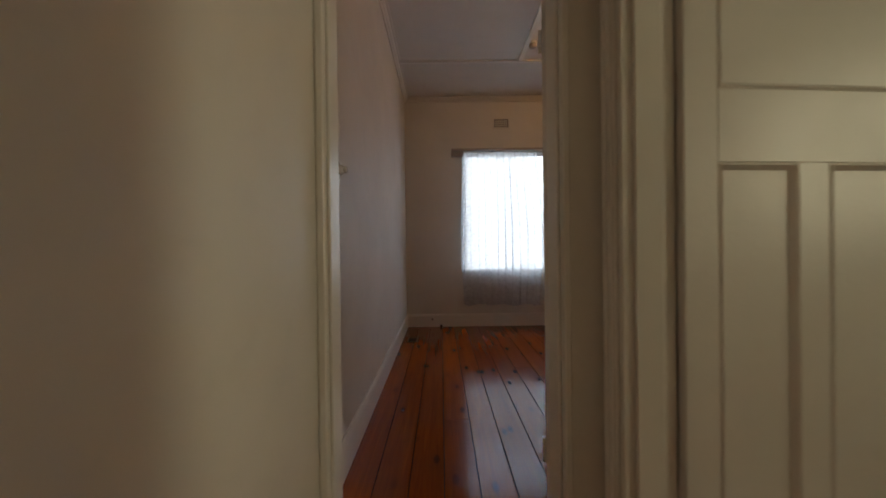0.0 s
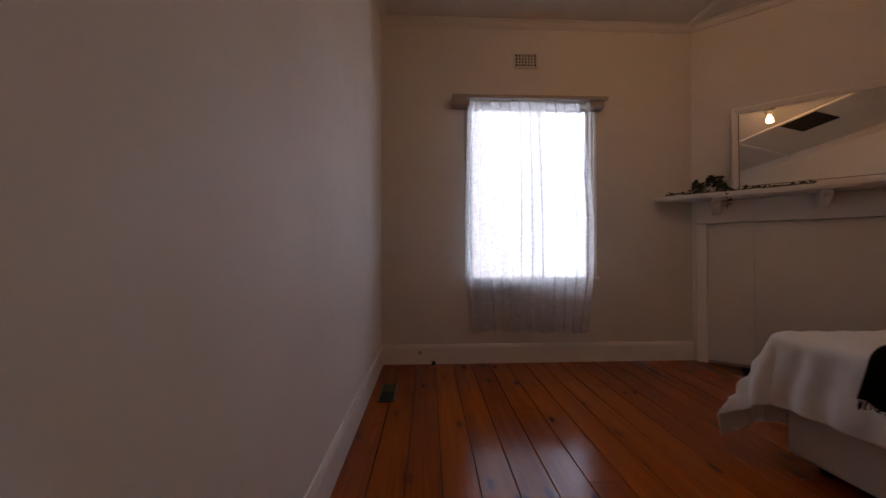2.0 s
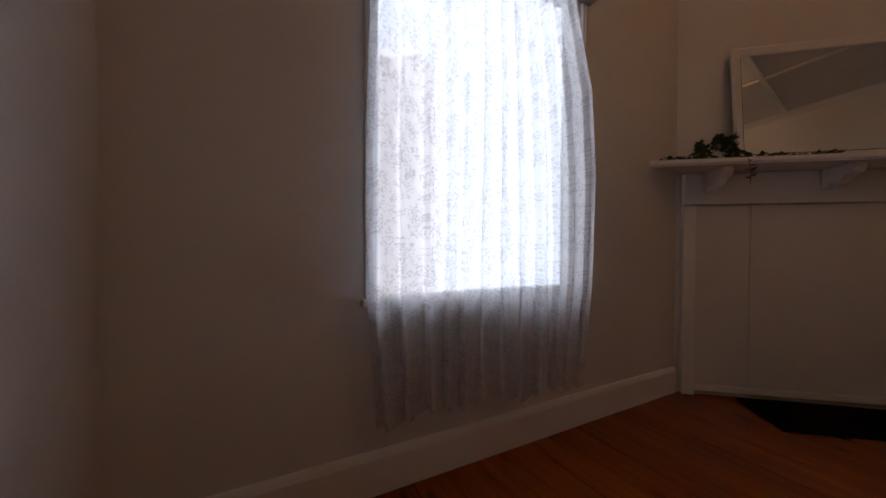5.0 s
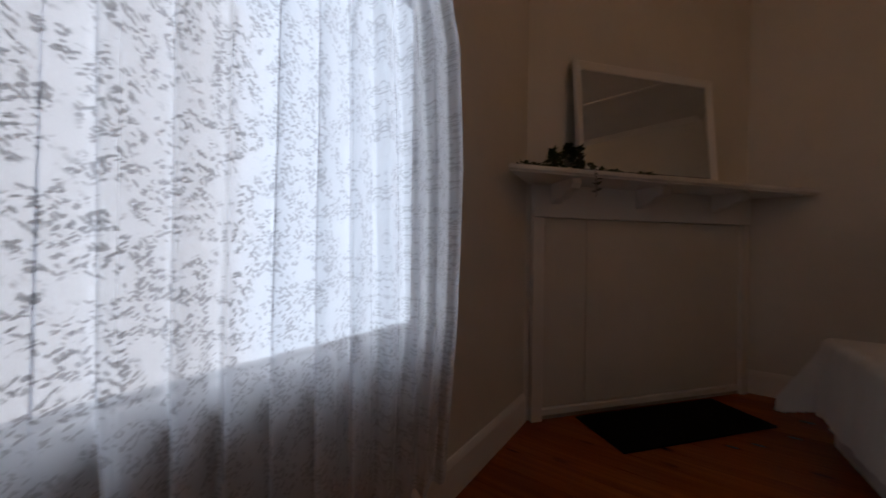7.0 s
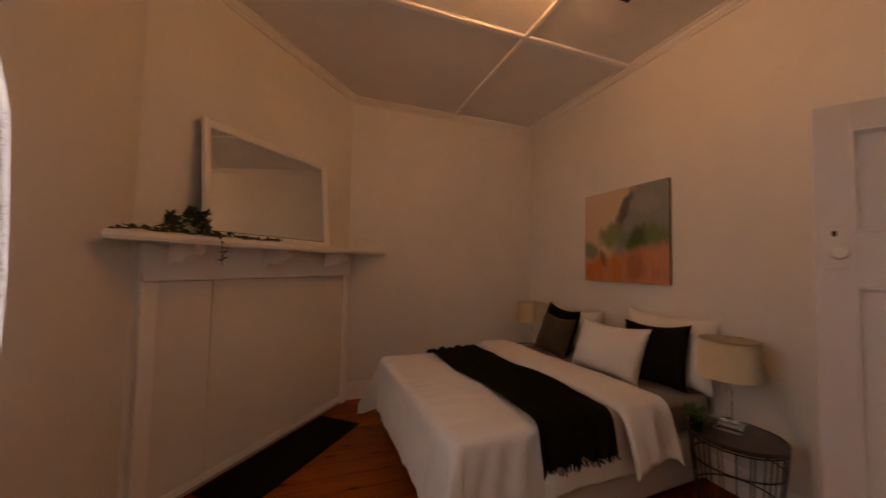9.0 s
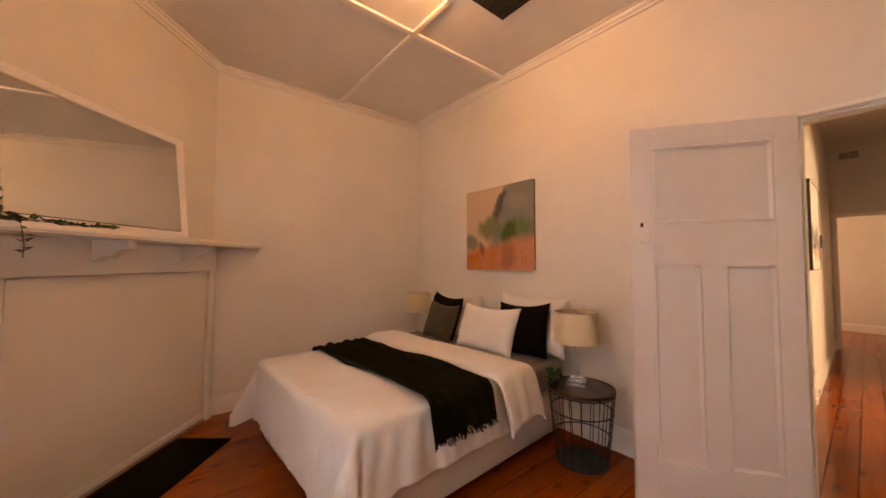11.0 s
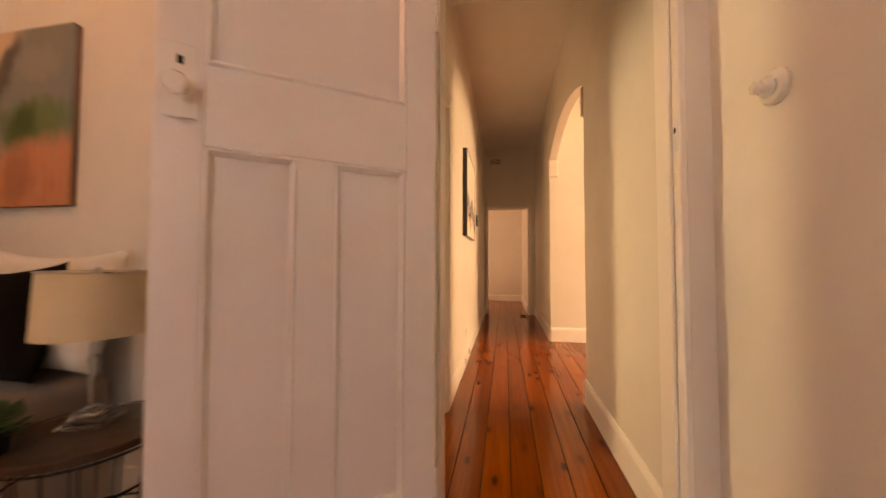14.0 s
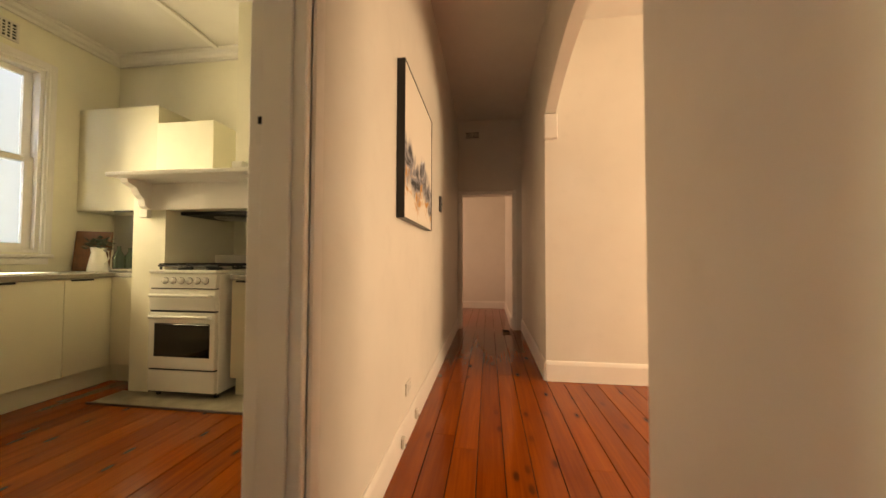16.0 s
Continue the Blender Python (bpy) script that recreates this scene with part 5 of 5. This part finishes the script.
def cooker(name, m):
    """A free-standing white gas cooker; front faces +y, origin at the middle of its foot."""
    c = empty_thing(name, m, "white enamel gas cooker with oven and grill", "cooker")
    w, d = 0.545, 0.58
    part("body", box(-w / 2, w / 2, -d, -0.03, 0.03, 0.905, 0.004), ENAMEL, c)
    part("hob", box(-w / 2 - 0.004, w / 2 + 0.004, -d, 0.012, 0.906, 0.932, 0.008, None, 2), ENAMEL, c)
    part("control_panel", prism([(-0.029, 0.80), (0.012, 0.80), (-0.002, 0.905), (-0.029, 0.905)], "x", -w / 2, w / 2), ENAMEL, c)
    for i in range(6):
        x = -0.19 + i * 0.066
        part("knob", lathe([(0, 0), (0.021, 0), (0.019, 0.016), (0.012, 0.022), (0, 0.022)], 18, (x, 0.006, 0.853), None, Matrix.Rotation(radians(-82), 4, "X")), PORCELAIN, c, "white control knob", 40)
        part("knob_ring", lathe([(0.022, 0.0), (0.026, 0.0), (0.026, 0.003), (0.022, 0.003)], 18, (x, 0.005, 0.853), None, Matrix.Rotation(radians(-82), 4, "X")), BENCH, c)
    grill = part("grill_door", box(-w / 2, w / 2, -0.028, 0.006, 0.635, 0.792, 0.006, None, 2), ENAMEL, c, "white grill door")
    part("handle", tube([(-0.24, 0.008, 0.742), (-0.24, 0.032, 0.745), (0.0, 0.036, 0.745), (0.24, 0.032, 0.745), (0.24, 0.008, 0.742)], 0.013, 10), ENAMEL, grill, "", 50)
    oven = part("oven_door", box(-w / 2, w / 2, -0.028, 0.006, 0.21, 0.622, 0.006, None, 2), ENAMEL, c, "white oven door with a dark window")
    part("handle", tube([(-0.24, 0.008, 0.588), (-0.24, 0.032, 0.591), (0.0, 0.036, 0.591), (0.24, 0.032, 0.591), (0.24, 0.008, 0.588)], 0.013, 10), ENAMEL, oven, "", 50)
    part("oven_window", box(-0.225, 0.215, 0.0062, 0.009, 0.305, 0.535, 0.001), OVEN_GLASS, oven, "dark oven glass")
    part("window_trim", box(-0.232, 0.222, 0.0058, 0.0064, 0.298, 0.542), CAST, oven)
    part("drawer", box(-w / 2, w / 2, -0.028, 0.004, 0.045, 0.198, 0.005, None, 2), ENAMEL, c, "white warming drawer")
    # Black strips fill the door gaps, painting in their shade.
    for z in (0.038, 0.2035, 0.628, 0.7955):
        part("shadow_gap", box(-w / 2 + 0.003, w / 2 - 0.003, -0.0285, -0.004, z - 0.004, z + 0.004), CAST, c)
    part("splash_guard", box(-w / 2, w / 2, -d - 0.03, -d + 0.005, 0.90, 1.05, 0.008, None, 2), ENAMEL, c)
    for x in (-0.13, 0.13):
        for y in (-0.15, -0.42):
            burner = part("burner", lathe([(0, 0.933), (0.05, 0.933), (0.052, 0.944), (0.035, 0.950), (0, 0.951)], 24, (x, y, 0)), CAST, c, "", 40)
        g = bmesh.new()
        for y in (-0.53, -0.285, -0.04):
            box(x - 0.12, x + 0.12, y - 0.006, y + 0.006, 0.955, 0.967, 0, g)
        for dx in (-0.114, -0.04, 0.04, 0.114):
            box(x + dx - 0.005, x + dx + 0.005, -0.53, -0.04, 0.9675, 0.979, 0, g)
        for dx in (-0.11, 0.11):
            for y in (-0.52, -0.05):
                box(x + dx - 0.006, x + dx + 0.006, y - 0.006, y + 0.006, 0.9325, 0.9545, 0, g)
        part("trivet", g, CAST, c, "black cast-iron trivet")
    for x in (-0.24, 0.24):
        for y in (-0.54, -0.06):
            part("foot", lathe([(0, 0.0), (0.016, 0.0), (0.014, 0.03), (0, 0.03)], 12, (x, y, 0)), CAST, c)
    return c


cooker("gas_cooker", Matrix.Translation((2.395, -1.315, 0.0085)))


def base_cabinet(name, m, w, d, label, doors=1, handle=True):
    """A kitchen base unit: front faces +y, x from 0 to w; kick recessed."""
    u = empty_thing(name, m, label, "cabinet", "kitchen cabinets")
    part("carcass", box(0.001, w - 0.001, -d, -0.02, 0.145, 0.868), CABINET, u)
    part("kick_board", box(0.0, w, -0.075, -0.060, 0.001, 0.143), CABINET, u)
    dw = w / doors
    for i in range(doors):
        dr = part("door", box(i * dw + 0.0015, (i + 1) * dw - 0.0015, -0.019, 0.0, 0.150, 0.862, 0.0015), CABINET, u, "flat cream cabinet door")
        if handle:
            hx = (i + 1) * dw - 0.18 if i % 2 == 0 else i * dw + 0.05
            part("handle", box(hx, hx + 0.14, -0.004, 0.012, 0.850, 0.8635, 0.001), IRON, dr, "dark tab handle on the door's top edge")
    return u


FX, FY = 3.27, -1.53                                   # door faces along the east and south walls
turn_w = Matrix.Rotation(radians(90), 4, "Z")           # a unit's +y becomes world -x
for i, (y0, w) in enumerate(((-1.53, 0.32), (-1.21, 0.45), (-0.76, 0.60), (-0.16, 0.60))):
    base_cabinet("base_cabinet", Matrix.Translation((FX, y0, 0)) @ turn_w, w, 0.60, "flat cream laminate base cabinet under the window")
corner = base_cabinet("base_cabinet", Matrix.Translation((2.935, FY, 0)), 0.333, 0.56, "narrow cream corner base cabinet", 1, False)
part("kick_board", box(0.334, 0.3945, -0.075, -0.060, 0.001, 0.143), CABINET, corner)
part("kick_board", box(0.395, 0.410, -0.075, -0.001, 0.001, 0.143), CABINET, corner)
part("corner_post", box(0.334, 0.410, -0.058, -0.020, 0.145, 0.868), CABINET, corner)
base_cabinet("base_cabinet", Matrix.Translation((RX0 + 0.003, -1.385, 0)), 0.505, 0.55, "cream laminate base cabinet beside the cooker")
wt = empty_thing("worktop", Matrix(), "grey stone-look laminate kitchen worktop", "worktop")
part("slab_east", box(FX - 0.02, KE - 0.001, FY + 0.001, 0.45, 0.870, 0.905, 0.004), BENCH, wt)
part("slab_south", box(2.935, KE - 0.001, KS + 0.001, FY, 0.870, 0.905, 0.003), BENCH, wt)
wr = empty_thing("worktop", Matrix(), "short laminate worktop beside the cooker", "worktop")
part("slab", box(RX0 + 0.003, 2.062, KS + 0.001, -1.365, 0.870, 0.905, 0.004), BENCH, wr)
structure("wall_splashback", box(2.935, KE - 0.002, KS + 0.001, KS + 0.008, 0.907, 1.462), paint("grey splashback", (0.42, 0.40, 0.36), 0.3), "grey kitchen splashback", "splashback")

uc = empty_thing("wall_cupboard", Matrix(), "flat cream laminate wall cupboard over the worktop", "cupboard")
part("carcass", box(3.15, KE - 0.004, KS + 0.001, -1.80, 1.465, 2.42), CABINET, uc)
for x0, x1 in ((3.15, KE - 0.004),):
    dd = part("door", box(x0, x1, -1.799, -1.78, 1.462, 2.42, 0.0015), CABINET, uc, "flat cream cupboard door")
    part("handle", box(x0 + 0.25, x0 + 0.43, -1.788, -1.77, 1.448, 1.4615, 0.001), IRON, dd, "dark tab handle under the door")

sn = empty_thing("sink_tap", Matrix.Translation((3.76, -0.93, 0.9055)), "curved chrome kitchen tap behind the sink", "tap")
part("body", lathe([(0, 0), (0.024, 0), (0.020, 0.05), (0.014, 0.06), (0, 0.06)], 20), STEEL, sn, "", 40)
part("spout", tube([(0, 0, 0.055)] + [(-0.10 + 0.10 * math.cos(a), 0, 0.12 + 0.07 * math.sin(a)) for a in [math.pi * k / 10 for k in range(11)]], 0.010, 10), STEEL, sn, "", 50)
sk = empty_thing("sink", Matrix.Translation((3.56, -0.90, 0.9055)), "stainless steel inset sink and drainer", "sink")
part("rim", box(-0.21, 0.21, -0.42, 0.42, 0.0, 0.006, 0.002), STEEL, sk)
# No hollow here: a flat dark sheet paints the bowl's shade on the rim.
part("bowl_shade", box(-0.16, 0.16, -0.02, 0.36, 0.0062, 0.0075), IRON, sk)
for i in range(7):
    part("drain_rib", box(-0.15, 0.15, -0.37 + i * 0.045, -0.355 + i * 0.045, 0.0062, 0.011, 0.002), STEEL, sk)

cbx = empty_thing("chopping_board", Matrix.Translation((3.84, -1.80, 0.906)) @ Matrix.Rotation(radians(28), 4, "Z") @ Matrix.Rotation(radians(9), 4, "X"), "dark timber chopping board leaning in the corner", "chopping board")
part("board", box(-0.135, 0.135, 0.0, 0.022, 0.0, 0.375, 0.010, None, 3), BOARD_WOOD, cbx)
jg = empty_thing("enamel_jug", Matrix.Translation((3.62, -1.69, 0.9055)), "white enamel jug holding dark green sprigs", "jug")
part("body", lathe([(0, 0.0), (0.072, 0.0), (0.074, 0.02), (0.060, 0.11), (0.048, 0.17), (0.058, 0.215), (0.054, 0.215), (0.044, 0.17), (0, 0.16)], 32), ENAMEL, jg, "", 50)
part("handle", tube([(-0.05, 0, 0.19), (-0.10, 0, 0.18), (-0.108, 0, 0.12), (-0.065, 0, 0.06)], 0.007, 8), ENAMEL, jg, "", 50)
lf = bmesh.new()
rng = random.Random(8)
for i in range(110):
    a, e = rng.uniform(0, 6.28), rng.uniform(0.2, 1.3)
    r = rng.uniform(0.01, 0.11)
    leaf_into(lf, Vector((r * math.cos(a), 0.7 * r * math.sin(a), 0.20 + rng.uniform(0.0, 0.09))), Vector((math.cos(a), math.sin(a), rng.uniform(-0.3, 0.8))), Vector((0, 0, 1)), rng.uniform(0.03, 0.055))
tagged(part("greenery", lf, IVY, jg, "dark green sprigs"), kind="stuff")
tr = empty_thing("serving_tray", Matrix.Translation((3.585, -1.88, 0.9055)), "cream oval tray holding green glass bottles", "tray")
part("tray", box(-0.16, 0.16, -0.10, 0.10, 0.0, 0.022, 0.009, None, 2), PORCELAIN, tr)
for x, h in ((0.06, 1.0), (-0.06, 0.92), (-0.13, 0.8)):
    bo = empty_thing("glass_bottle", Matrix.Translation((3.585 + x, -1.88, 0.9285)) @ Matrix.Scale(h, 4), "pale green glass bottle on a tray", "bottle", "green bottles")
    part("glass", lathe([(0, 0.001), (0.042, 0.001), (0.045, 0.02), (0.045, 0.11), (0.030, 0.145), (0.016, 0.165), (0.015, 0.205), (0.019, 0.21), (0.012, 0.21), (0.012, 0.17), (0.026, 0.145), (0.041, 0.11), (0.041, 0.006), (0, 0.006)], 24), GREEN_GLASS, bo, "", 50)
pt = empty_thing("glass_jar", Matrix.Translation((1.70, -1.62, 0.9055)), "squat glass and steel canister on the worktop", "canister")
part("jar", lathe([(0, 0.001), (0.062, 0.001), (0.064, 0.12), (0.056, 0.125), (0, 0.125)], 28), GREEN_GLASS, pt, "", 40)
part("lid", lathe([(0, 0.1255), (0.064, 0.1255), (0.064, 0.145), (0, 0.146)], 28), STEEL, pt, "steel lid", 40)

# ---- floor boards, laid along y; joints left open ----


def lay(floor, x0, x1, y0, y1, pitch, seed, skip=None):
    """Boards of one room, each board its own piece; lengths broken at random."""
    rng = random.Random(seed)
    n = max(1, round((x1 - x0) / pitch))
    w = (x1 - x0) / n
    for i in range(n):
        a, b = x0 + i * w + 0.0022, x0 + (i + 1) * w - 0.0022
        cuts = [y0]
        while y1 - cuts[-1] > 4.2:
            cuts.append(cuts[-1] + rng.uniform(1.6, 3.4))
        if y1 - cuts[-1] > 2.4 and rng.random() < 0.35:
            cuts.append(cuts[-1] + rng.uniform(0.8, y1 - cuts[-1] - 0.8))
        cuts.append(y1)
        for c, d in zip(cuts, cuts[1:]):
            drop = rng.uniform(0, 0.0009)
            e = 0.001
            bm = prism([(a, -0.024), (b, -0.024), (b, -e - drop), (b - e, -drop), (a + e, -drop), (a, -e - drop)], "y", c + 0.0006, d - 0.0006)
            part("floor_board", bm, FLOOR, floor)


floor = empty_thing("floor", Matrix(), "orange-red varnished pine floor boards", "floor", "", "structure")
lay(floor, WX, EX, SY - 0.02, NY, 0.155, 1)
lay(floor, HW, HE, HS - 0.15, SY - 0.02, 0.135, 2)
kitchen_floor = empty_thing("floor_kitchen", Matrix(), "orange-red varnished pine kitchen boards", "floor", "", "structure")
lay(kitchen_floor, HE, KE, -1.155, KN, 0.135, 3)
lay(kitchen_floor, 2.987, KE, -1.75, -1.155, 0.135, 6)
lounge_floor = empty_thing("floor_lounge", Matrix(), "orange-red varnished pine lounge boards", "floor", "", "structure")
lay(lounge_floor, -4.45, HW, A0, 1.05, 0.135, 4)
back_floor = empty_thing("floor_back_hall", Matrix(), "orange-red varnished pine back hall boards", "floor", "", "structure")
lay(back_floor, -0.17, 2.5, -6.4, HS - 0.15, 0.135, 5)
